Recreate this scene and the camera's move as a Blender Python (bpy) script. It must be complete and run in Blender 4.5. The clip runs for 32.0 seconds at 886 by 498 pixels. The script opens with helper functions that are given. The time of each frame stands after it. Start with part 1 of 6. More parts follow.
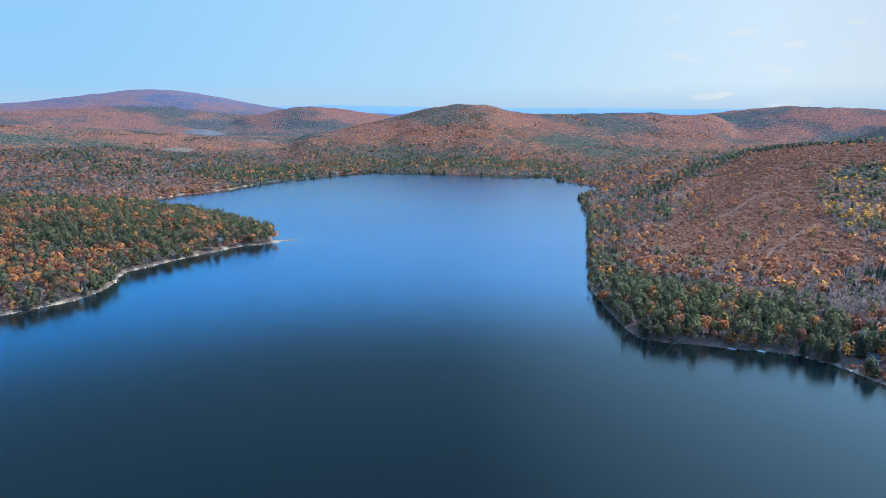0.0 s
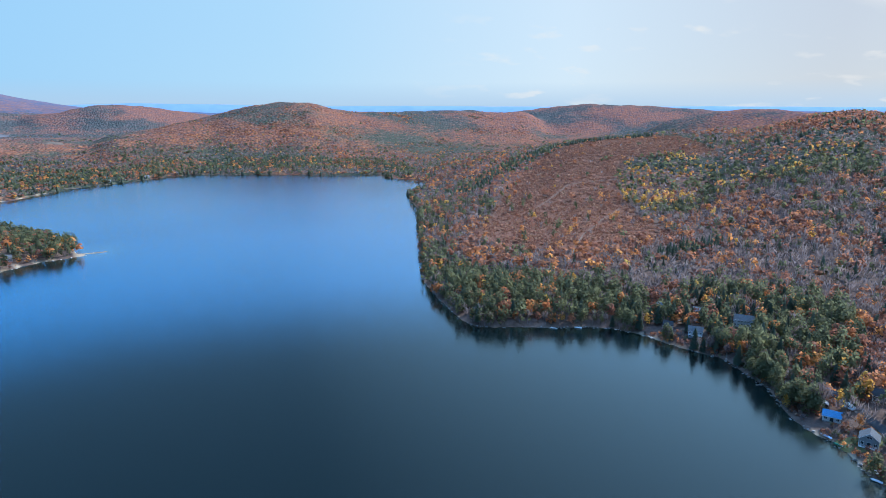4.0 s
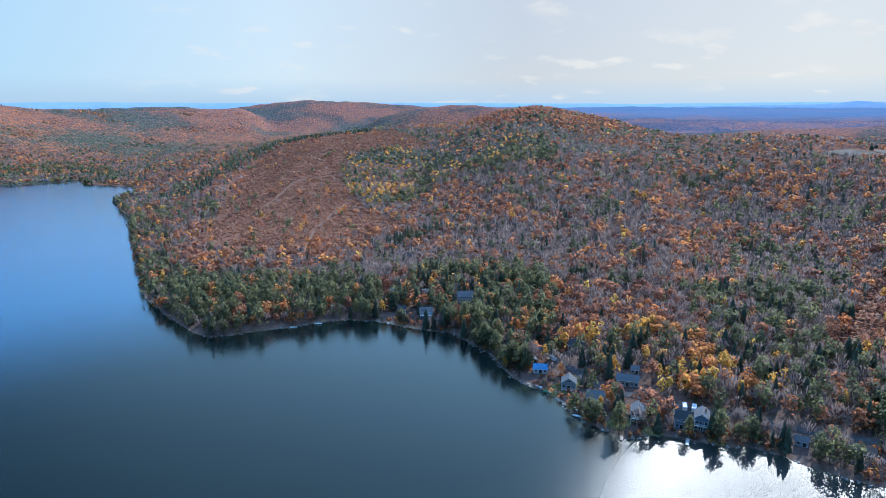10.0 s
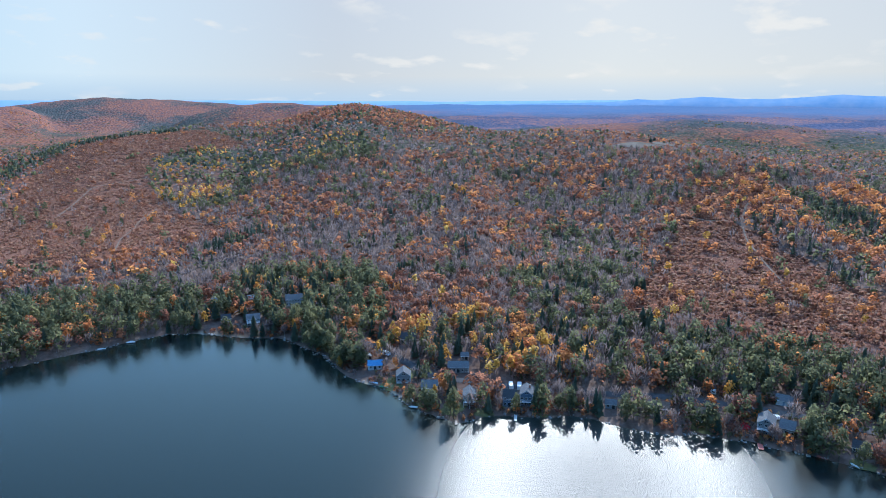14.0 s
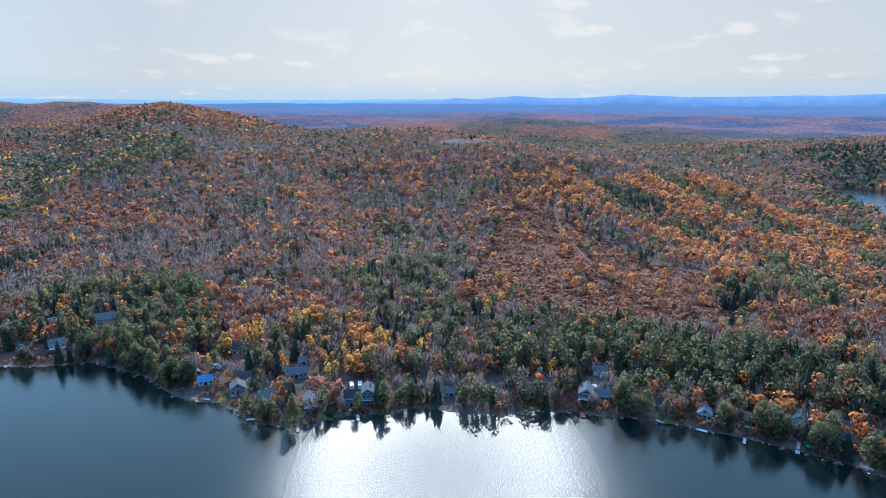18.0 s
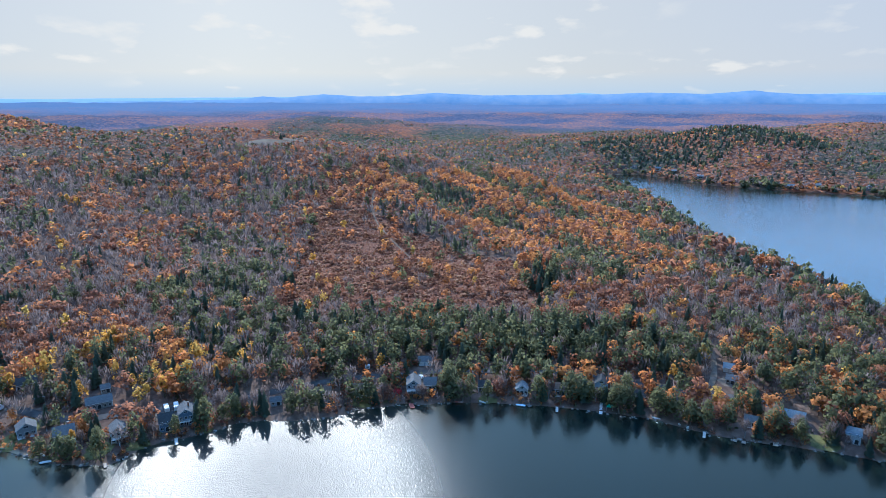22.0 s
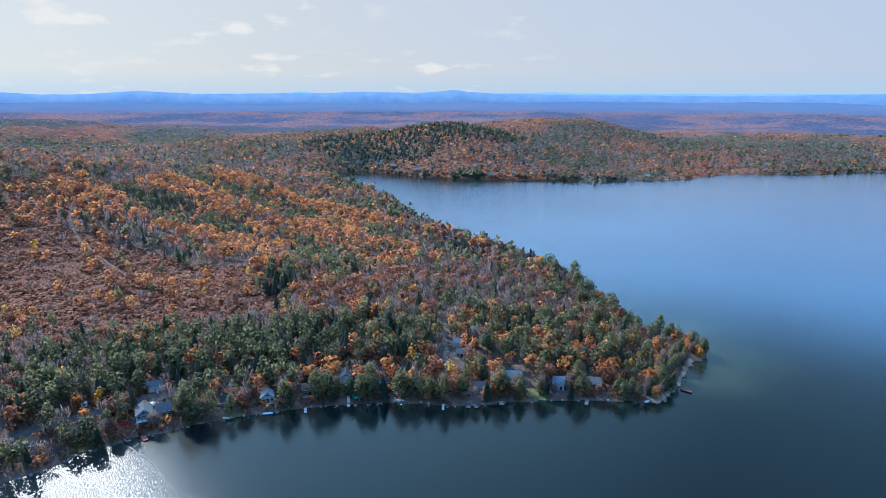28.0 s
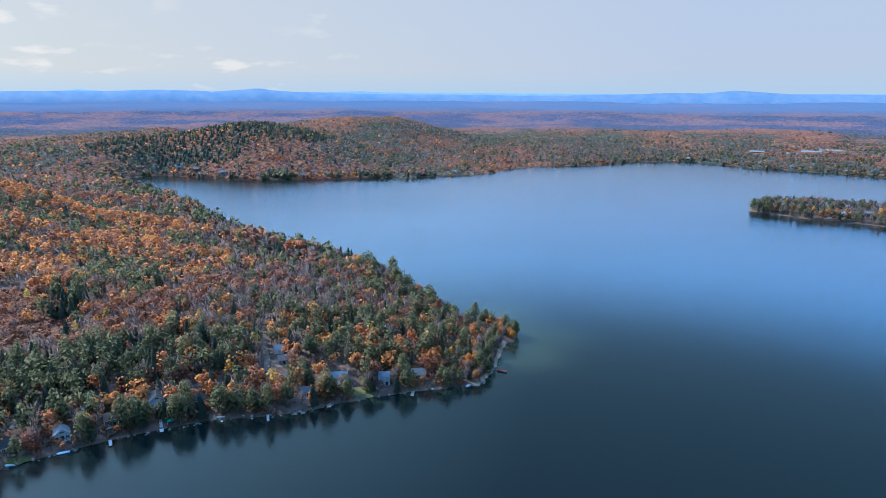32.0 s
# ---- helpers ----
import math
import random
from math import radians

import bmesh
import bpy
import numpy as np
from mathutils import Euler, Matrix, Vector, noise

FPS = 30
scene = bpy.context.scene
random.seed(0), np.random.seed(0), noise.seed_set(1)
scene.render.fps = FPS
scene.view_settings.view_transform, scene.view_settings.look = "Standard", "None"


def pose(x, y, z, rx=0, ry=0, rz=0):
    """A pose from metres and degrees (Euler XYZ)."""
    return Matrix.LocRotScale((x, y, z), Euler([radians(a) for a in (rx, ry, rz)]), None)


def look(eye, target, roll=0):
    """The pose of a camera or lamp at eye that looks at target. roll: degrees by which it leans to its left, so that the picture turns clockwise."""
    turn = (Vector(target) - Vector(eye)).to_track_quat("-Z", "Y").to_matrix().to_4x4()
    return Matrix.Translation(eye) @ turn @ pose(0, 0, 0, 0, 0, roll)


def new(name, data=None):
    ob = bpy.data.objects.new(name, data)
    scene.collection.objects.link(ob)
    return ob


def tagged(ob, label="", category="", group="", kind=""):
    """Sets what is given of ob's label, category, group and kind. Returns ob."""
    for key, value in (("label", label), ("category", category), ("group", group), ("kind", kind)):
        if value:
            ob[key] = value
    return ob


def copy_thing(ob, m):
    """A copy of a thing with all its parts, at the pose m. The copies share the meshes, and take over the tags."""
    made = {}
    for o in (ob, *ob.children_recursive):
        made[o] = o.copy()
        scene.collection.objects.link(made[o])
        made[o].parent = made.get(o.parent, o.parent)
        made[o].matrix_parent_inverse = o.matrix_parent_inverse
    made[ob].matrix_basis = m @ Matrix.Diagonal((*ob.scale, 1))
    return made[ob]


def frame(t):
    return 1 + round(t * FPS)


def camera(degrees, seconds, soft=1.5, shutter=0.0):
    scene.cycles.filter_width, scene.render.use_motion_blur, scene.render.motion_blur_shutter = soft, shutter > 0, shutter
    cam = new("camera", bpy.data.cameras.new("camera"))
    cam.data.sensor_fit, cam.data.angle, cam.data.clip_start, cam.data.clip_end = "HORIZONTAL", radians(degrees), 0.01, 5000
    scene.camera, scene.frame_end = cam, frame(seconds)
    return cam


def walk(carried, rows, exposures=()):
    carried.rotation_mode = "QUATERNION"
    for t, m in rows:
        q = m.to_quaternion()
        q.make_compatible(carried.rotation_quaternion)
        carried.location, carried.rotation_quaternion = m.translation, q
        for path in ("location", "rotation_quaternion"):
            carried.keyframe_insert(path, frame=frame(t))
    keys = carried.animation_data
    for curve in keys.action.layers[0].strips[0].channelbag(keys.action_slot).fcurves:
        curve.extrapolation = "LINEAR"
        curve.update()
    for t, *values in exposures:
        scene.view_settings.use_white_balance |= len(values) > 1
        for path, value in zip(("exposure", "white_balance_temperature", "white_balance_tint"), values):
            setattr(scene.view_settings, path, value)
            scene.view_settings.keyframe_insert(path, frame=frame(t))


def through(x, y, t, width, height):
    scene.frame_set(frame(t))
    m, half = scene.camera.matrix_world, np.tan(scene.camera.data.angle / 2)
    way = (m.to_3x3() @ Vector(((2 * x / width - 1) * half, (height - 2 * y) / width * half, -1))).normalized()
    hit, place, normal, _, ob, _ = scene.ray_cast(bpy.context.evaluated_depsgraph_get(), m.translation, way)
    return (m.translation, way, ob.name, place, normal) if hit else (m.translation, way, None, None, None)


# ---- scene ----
# bearing, tilt down and lean of a camera that hovers 150 m over the bay and turns
TURN = [
    (0, 0.00, 12.32, -0.16), (0.5, 1.81, 12.34, -0.15), (1, 3.66, 12.35, -0.14), (1.5, 5.57, 12.36, -0.13), (2, 7.51, 12.38, -0.12), (2.5, 9.43, 12.41, -0.10),
    (3, 11.40, 12.43, -0.07), (3.5, 13.40, 12.44, -0.05), (5.5, 21.02, 12.60, 0.03), (6, 23.17, 12.62, 0.03), (6.5, 25.42, 12.63, 0.02), (7, 27.70, 12.66, 0.02),
    (7.5, 29.85, 12.68, 0.04), (8, 31.77, 12.70, 0.06), (8.5, 33.55, 12.72, 0.06), (9, 35.36, 12.75, 0.05), (9.5, 37.39, 12.76, 0.04), (10, 39.60, 12.78, 0.04),
    (10.5, 41.62, 12.81, 0.04), (11, 43.46, 12.86, 0.05), (11.5, 45.26, 12.88, 0.04), (12, 47.12, 12.89, 0.03), (12.5, 49.22, 12.92, 0.03), (13, 51.38, 12.94, 0.02),
    (13.5, 53.45, 12.97, 0.02), (14, 55.42, 12.98, 0.02), (14.5, 57.25, 12.99, 0.03), (16.5, 65.17, 13.03, -0.03), (17, 66.96, 13.06, -0.03), (17.5, 68.79, 13.07, -0.02),
    (18, 70.80, 13.09, -0.03), (18.5, 72.96, 13.12, -0.04), (19, 75.18, 13.14, -0.04), (19.5, 77.32, 13.14, -0.05), (20, 79.32, 13.16, -0.04), (20.5, 81.25, 13.19, -0.01),
    (21, 83.20, 13.20, 0.03), (21.5, 85.20, 13.20, 0.07), (22, 87.37, 13.24, 0.08), (22.5, 89.50, 13.26, 0.05), (23, 91.50, 13.29, 0.02), (23.5, 93.44, 13.30, -0.01),
    (24, 95.28, 13.30, -0.02), (24.5, 97.13, 13.31, -0.01), (25, 99.17, 13.31, 0.02), (25.5, 101.37, 13.31, 0.03), (27.5, 109.65, 13.38, 0.03), (28, 111.70, 13.37, 0.02),
    (28.5, 113.87, 13.37, -0.00), (29, 116.10, 13.40, -0.03), (29.5, 118.32, 13.41, -0.05), (30, 120.43, 13.40, -0.07), (30.5, 122.49, 13.42, -0.09), (31, 124.50, 13.43, -0.09),
    (31.5, 126.50, 13.44, -0.09), (32, 128.47, 13.46, -0.10),
]
cam = camera(69.65, 32.0, soft=0.85)
walk(cam, [(t, pose(0, 0, 150, 0, 0, -yaw) @ pose(0, 0, 0, 90 - tilt) @ pose(0, 0, 0, 0, 0, -lean)) for t, yaw, tilt, lean in TURN],
     exposures=[(0, 1.66, 5500, 8), (32, 1.66, 5500, 8)])

# ---- sky and sun ----
SUN_AZ, SUN_EL = 70.0, 35.0
world = bpy.data.worlds.new("sky")
scene.world = world
world.use_nodes = True


def link(tree, a, b):
    tree.links.new(a, b)


def node(tree, kind, **values):
    n = tree.nodes.new(kind)
    for key, value in values.items():
        if key in n.inputs:
            n.inputs[key].default_value = value
    return n


def maths(t, op, a, b=0.0, c=0.0, clamp=False):
    n = t.nodes.new("ShaderNodeMath")
    n.operation, n.use_clamp = op, clamp
    for s, v in zip(n.inputs, (a, b, c)):
        if hasattr(v, "links"):
            link(t, v, s)
        else:
            s.default_value = v
    return n.outputs[0]


def blend(t, a, b, fac):
    m = t.nodes.new("ShaderNodeMix")
    m.data_type = "RGBA"
    for s, v in ((m.inputs[6], a), (m.inputs[7], b), (m.inputs[0], fac)):
        if hasattr(v, "links"):
            link(t, v, s)
        elif isinstance(v, tuple):
            s.default_value = (*v, 1)
        else:
            s.default_value = v
    return m.outputs[2]


def sky_nodes():
    """A clear autumn sky with a thin veil that whitens towards the sun, and a few flat clouds. Bands added above the
    view tint the water and fill shade.
    """
    t = world.node_tree
    t.nodes.clear()
    sky = t.nodes.new("ShaderNodeTexSky")
    sky.sky_type, sky.sun_disc = "NISHITA", False
    sky.sun_elevation, sky.sun_rotation = radians(SUN_EL), radians(SUN_AZ)
    sky.altitude, sky.air_density, sky.dust_density, sky.ozone_density = 200, 1.0, 0.4, 2.5
    co = t.nodes.new("ShaderNodeTexCoord")
    xyz = t.nodes.new("ShaderNodeSeparateXYZ")
    link(t, co.outputs["Generated"], xyz.inputs[0])
    up = maths(t, "MAXIMUM", xyz.outputs[2], 0.0)
    dot = t.nodes.new("ShaderNodeVectorMath")
    dot.operation = "DOT_PRODUCT"
    link(t, co.outputs["Generated"], dot.inputs[0])
    dot.inputs[1].default_value = (math.sin(radians(FILL_AZ)), math.cos(radians(FILL_AZ)), 0)
    near = maths(t, "MULTIPLY_ADD", dot.outputs["Value"], 0.7, 0.38, True)
    dot2 = t.nodes.new("ShaderNodeVectorMath")
    dot2.operation = "DOT_PRODUCT"
    link(t, co.outputs["Generated"], dot2.inputs[0])
    dot2.inputs[1].default_value = (math.sin(radians(SUN_AZ)), math.cos(radians(SUN_AZ)), 0)
    sunward = maths(t, "MULTIPLY_ADD", dot2.outputs["Value"], 1.6, -0.55, True)
    turn = t.nodes.new("ShaderNodeMath")
    turn.operation = "ARCTAN2"
    link(t, xyz.outputs[0], turn.inputs[0])
    link(t, xyz.outputs[1], turn.inputs[1])
    band = t.nodes.new("ShaderNodeValToRGB")
    stops = band.color_ramp.elements
    while len(stops) < len(VEIL):
        stops.new(0.5)
    for stop, (az, colour) in zip(stops, VEIL):
        stop.position, stop.color = (az + 180) / 360, (*colour, 1)
    link(t, maths(t, "MULTIPLY_ADD", turn.outputs[0], 0.5 / math.pi, 0.5), band.inputs[0])
    veil = blend(t, VEIL_LOW, band.outputs[0], maths(t, "MULTIPLY", up, 26.0, clamp=True))
    veil = blend(t, veil, blend(t, FILL_BLUE, FILL_PALE, near), maths(t, "MULTIPLY", maths(t, "SUBTRACT", up, 0.165), 13.0, clamp=True))
    veil = blend(t, veil, blend(t, blend(t, FILL_HIGH, FILL_SOUTH, near), FILL_GLARE, sunward), maths(t, "MULTIPLY", maths(t, "SUBTRACT", up, 0.215), 10.0, clamp=True))
    veil = blend(t, veil, FILL_TOP, maths(t, "MULTIPLY", maths(t, "SUBTRACT", up, 0.72), 5.0, clamp=True))
    weight = maths(t, "SUBTRACT", 0.97, maths(t, "MULTIPLY", up, 0.05), clamp=True)
    col = blend(t, sky.outputs[0], veil, weight)
    flat = t.nodes.new("ShaderNodeCombineXYZ")
    deep = maths(t, "ADD", up, 0.26)
    link(t, maths(t, "DIVIDE", xyz.outputs[0], deep), flat.inputs[0])
    link(t, maths(t, "DIVIDE", xyz.outputs[1], deep), flat.inputs[1])
    n1 = node(t, "ShaderNodeTexNoise", Scale=3.8, Detail=6.0, Roughness=0.5)
    link(t, flat.outputs[0], n1.inputs["Vector"])
    n2 = node(t, "ShaderNodeTexNoise", Scale=1.3, Detail=2.0)
    link(t, flat.outputs[0], n2.inputs["Vector"])
    puff = maths(t, "MULTIPLY", maths(t, "SUBTRACT", n1.outputs[0], 0.555), 10.0, clamp=True)
    puff = maths(t, "MULTIPLY", puff, maths(t, "MULTIPLY", maths(t, "SUBTRACT", n2.outputs[0], 0.40), 6.0, clamp=True))
    puff = maths(t, "MULTIPLY", puff, maths(t, "MULTIPLY", maths(t, "SUBTRACT", sunward, 0.3), 2.6, clamp=True))
    col = blend(t, col, CLOUD, maths(t, "MULTIPLY", puff, 0.8))
    back = node(t, "ShaderNodeBackground", Strength=0.1)
    out = t.nodes.new("ShaderNodeOutputWorld")
    link(t, col, back.inputs[0])
    link(t, back.outputs[0], out.inputs[0])


# the veil low in the sky, by bearing: clear blue in the north-west, milky towards the sun
VEIL = [(-180, (1.4, 1.72, 2.1)), (-60, (1.0, 1.78, 2.45)), (-30, (1.06, 1.84, 2.45)), (2, (1.52, 2.12, 2.45)), (26, (2.2, 2.38, 2.38)), (46, (1.95, 1.88, 1.8)), (70, (2.36, 2.2, 1.95)), (100, (2.06, 1.95, 1.8)), (150, (1.68, 1.77, 2.0))]
VEIL_LOW = (1.45, 1.85, 2.18)
# but for CLOUD, unseen sky bands added to tint reflections and lift shade
FILL_BLUE, FILL_HIGH, FILL_GLARE, CLOUD = (0.8, 6.8, 18.5), (0.58, 1.15, 1.68), (4.0, 6.6, 8.6), (3.0, 2.7, 2.3)
FILL_TOP, FILL_SOUTH = (3.4, 6.2, 11.6), (1.0, 1.62, 2.1)
FILL_AZ, FILL_PALE = 92.0, (5.0, 10.0, 18.0)
sky_nodes()
lamp = bpy.data.lights.new("sun", "SUN")
lamp.energy, lamp.angle, lamp.color = 3.05, radians(0.53), (1.0, 0.95, 0.87)
sun = new("sun", lamp)
s, c, e = math.sin(radians(SUN_AZ)), math.cos(radians(SUN_AZ)), radians(SUN_EL)
sun.matrix_world = look((900 * s, 900 * c, 900 * math.tan(e)), (0, 0, 0))

# ---- materials ----
def material(name, rough=0.9):
    m = bpy.data.materials.new(name)
    m.use_nodes = True
    b = m.node_tree.nodes["Principled BSDF"]
    b.inputs["Roughness"].default_value = rough
    b.inputs["Specular IOR Level"].default_value = 0.0 if rough > 0.94 else 0.08 if rough == 0.75 else 0.3
    return m, m.node_tree, b


def ramp(t, stops):
    r = t.nodes.new("ShaderNodeValToRGB")
    e = r.color_ramp.elements
    while len(e) < len(stops):
        e.new(0.5)
    for el, (p, col) in zip(e, stops):
        el.position, el.color = p, (*col, 1)
    return r


def noise_tex(t, scale, detail=3.0, rough=0.6, coords="Object"):
    n = node(t, "ShaderNodeTexNoise", Scale=scale, Detail=detail, Roughness=rough)
    co = t.nodes.new("ShaderNodeTexCoord")
    link(t, co.outputs[coords], n.inputs["Vector"])
    return n


def mix_colour(t, a, b, fac, mode="MIX"):
    m = t.nodes.new("ShaderNodeMix")
    m.data_type, m.blend_type = "RGBA", mode
    for s, v in ((m.inputs[6], a), (m.inputs[7], b), (m.inputs[0], fac)):
        if hasattr(v, "links"):
            link(t, v, s)
        elif isinstance(v, tuple):
            s.default_value = (*v, 1)
        else:
            s.default_value = v
    return m.outputs[2]


def bump(t, b, height, strength=0.5, distance=0.1):
    n = node(t, "ShaderNodeBump", Strength=strength, Distance=distance)
    link(t, height, n.inputs["Height"])
    link(t, n.outputs[0], b.inputs["Normal"])
    return n


def leaf_material(name, stops, through=0.35, grain=0.6):
    """Foliage: each tree takes its own shade from its 'vary' value; leaves let some light through."""
    m, t, b = material(name, 0.75)
    at = t.nodes.new("ShaderNodeAttribute")
    at.attribute_name = "vary"
    geo = t.nodes.new("ShaderNodeNewGeometry")
    n = noise_tex(t, grain, 2.0)
    add = t.nodes.new("ShaderNodeMath")
    add.operation = "MULTIPLY_ADD"
    link(t, geo.outputs["Random Per Island"], add.inputs[0])
    add.inputs[1].default_value = 0.08
    link(t, at.outputs["Fac"], add.inputs[2])
    r = ramp(t, stops)
    link(t, add.outputs[0], r.inputs[0])
    dark = mix_colour(t, r.outputs[0], (0.5, 0.46, 0.46), n.outputs[0], "MULTIPLY")
    col = mix_colour(t, r.outputs[0], dark, 0.5)
    fine = noise_tex(t, grain * 2.5, 3.0, 0.7)
    knots = bump(t, b, fine.outputs[0], 0.35, 0.5)
    link(t, col, b.inputs["Base Color"])
    tr = t.nodes.new("ShaderNodeBsdfTranslucent")
    link(t, col, tr.inputs[0])
    link(t, knots.outputs[0], tr.inputs["Normal"])
    mx = t.nodes.new("ShaderNodeMixShader")
    mx.inputs[0].default_value = through
    link(t, b.outputs[0], mx.inputs[1])
    link(t, tr.outputs[0], mx.inputs[2])
    link(t, mx.outputs[0], t.nodes["Material Output"].inputs[0])
    return m


def plain(name, colour, rough=0.8, scale=2.0, vary=0.25, metallic=0.0, relief=0.2):
    """A surface with grain and stains at two scales."""
    m, t, b = material(name, rough)
    n1, n2 = noise_tex(t, scale, 4.0), noise_tex(t, scale * 9, 2.0)
    dark = tuple(c * (1 - vary) for c in colour)
    lite = tuple(min(1, c * (1 + vary)) for c in colour)
    r = ramp(t, [(0.3, dark), (0.7, lite)])
    link(t, n1.outputs[0], r.inputs[0])
    col = mix_colour(t, r.outputs[0], n2.outputs[0], 0.12, "OVERLAY")
    link(t, col, b.inputs["Base Color"])
    b.inputs["Metallic"].default_value = metallic
    if relief:
        bump(t, b, n2.outputs[0], relief, 0.02)
    return m


BARK = plain("bark", (0.13, 0.1, 0.08), 0.95, 3.0, 0.35)
PALE_BARK = plain("pale_bark", (0.17, 0.155, 0.145), 0.9, 3.0, 0.3)
LEAF = {
    "pine": leaf_material("pine_needles", [(0.0, (0.085, 0.097, 0.054)), (0.5, (0.13, 0.138, 0.072)), (1.0, (0.2, 0.196, 0.092))], 0.6),
    "spruce": leaf_material("spruce_needles", [(0.0, (0.066, 0.09, 0.066)), (0.5, (0.0936, 0.12, 0.084)), (1.0, (0.138, 0.156, 0.102))], 0.55),
    "oak": leaf_material("oak_leaves", [(0.0, (0.2, 0.096, 0.074)), (0.5, (0.32, 0.142, 0.086)), (1.0, (0.43, 0.21, 0.113))], 0.62),
    "maple": leaf_material("maple_leaves", [(0.0, (0.43, 0.16, 0.07)), (0.5, (0.54, 0.235, 0.085)), (1.0, (0.61, 0.31, 0.1))], 0.62),
    "birch": leaf_material("birch_leaves", [(0.0, (0.54, 0.28, 0.06)), (0.5, (0.6, 0.36, 0.085)), (1.0, (0.54, 0.41, 0.12))], 0.62),
    "bare": leaf_material("bare_twigs", [(0.0, (0.16, 0.128, 0.128)), (0.5, (0.215, 0.172, 0.168)), (1.0, (0.275, 0.228, 0.222))], 0.5),
    "shrub": leaf_material("red_shrub", [(0.0, (0.17, 0.075, 0.055)), (0.5, (0.29, 0.14, 0.09)), (1.0, (0.42, 0.28, 0.18))], 0.5),
}


def canopy(t, stops_a, stops_b, size):
    """Treetops seen from afar: a crown to a cell, each with a shade of its own. Gives the colour and the relief."""
    co = t.nodes.new("ShaderNodeTexCoord")
    v = node(t, "ShaderNodeTexVoronoi", Scale=1 / size)
    link(t, co.outputs["Object"], v.inputs["Vector"])
    part_of = t.nodes.new("ShaderNodeSeparateColor")
    link(t, v.outputs["Color"], part_of.inputs[0])
    big = noise_tex(t, 0.0032, 5.0, 0.55)
    geo, xyz = t.nodes.new("ShaderNodeNewGeometry"), t.nodes.new("ShaderNodeSeparateXYZ")
    link(t, geo.outputs["Position"], xyz.inputs[0])
    high = maths(t, "MULTIPLY", maths(t, "SUBTRACT", xyz.outputs[2], 110.0), 0.005)
    sel = maths(t, "MULTIPLY_ADD", maths(t, "SUBTRACT", big.outputs[0], 0.47), 9.0, part_of.outputs[1])
    sel = maths(t, "ADD", sel, high, clamp=True)
    a, b = ramp(t, stops_a), ramp(t, stops_b)
    link(t, part_of.outputs[0], a.inputs[0])
    link(t, part_of.outputs[0], b.inputs[0])
    dome = maths(t, "SUBTRACT", 1.0, v.outputs["Distance"])
    return mix_colour(t, a.outputs[0], b.outputs[0], sel), dome


def land_material():
    """Leaf litter and bare earth, sand along the water, red ferns and slash on the cut-over slopes."""
    m, t, b = material("leaf_litter", 0.95)
    n1, n2 = noise_tex(t, 0.02, 5.0), noise_tex(t, 0.35, 4.0)
    r = ramp(t, [(0.3, (0.075, 0.056, 0.048)), (0.55, (0.122, 0.092, 0.078)), (0.75, (0.175, 0.14, 0.12))])
    link(t, n2.outputs[0], r.inputs[0])
    r2 = ramp(t, [(0.35, (0.6, 0.52, 0.5)), (0.7, (1.0, 0.95, 0.9))])
    link(t, n1.outputs[0], r2.inputs[0])
    col = mix_colour(t, r.outputs[0], r2.outputs[0], 0.8, "MULTIPLY")
    cut = ramp(t, [(0.36, (0.05, 0.026, 0.02)), (0.48, (0.105, 0.05, 0.036)), (0.57, (0.15, 0.08, 0.055)), (0.68, (0.27, 0.2, 0.15))])
    n4 = noise_tex(t, 0.8, 5.0, 0.75)
    link(t, n4.outputs[0], cut.inputs[0])
    woods, dome = canopy(t, [(0.0, (0.036, 0.05, 0.034)), (0.5, (0.054, 0.056, 0.042)), (1.0, (0.11, 0.085, 0.068))], [(0.0, (0.085, 0.06, 0.056)), (0.45, (0.15, 0.064, 0.043)), (1.0, (0.235, 0.1, 0.05))], 9.0)
    # distance haze painted in: far treetops coloured towards blue-violet
    hazed, _ = canopy(t, [(0.0, (0.04, 0.058, 0.095)), (0.5, (0.055, 0.068, 0.11)), (1.0, (0.085, 0.082, 0.125))], [(0.0, (0.075, 0.074, 0.115)), (0.45, (0.12, 0.085, 0.1)), (1.0, (0.2, 0.11, 0.095))], 10.0)
    for key, other in (("wooded", woods), ("hazed", hazed), ("scrub", cut.outputs[0]), ("shore", (0.36, 0.29, 0.2))):
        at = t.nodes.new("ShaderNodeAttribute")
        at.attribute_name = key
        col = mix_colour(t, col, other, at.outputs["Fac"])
    link(t, col, b.inputs["Base Color"])
    at = t.nodes.new("ShaderNodeAttribute")
    at.attribute_name = "wooded"
    bump(t, b, maths(t, "MULTIPLY", dome, maths(t, "MULTIPLY", at.outputs["Fac"], 20.0)), 1.0, 0.2)
    return m


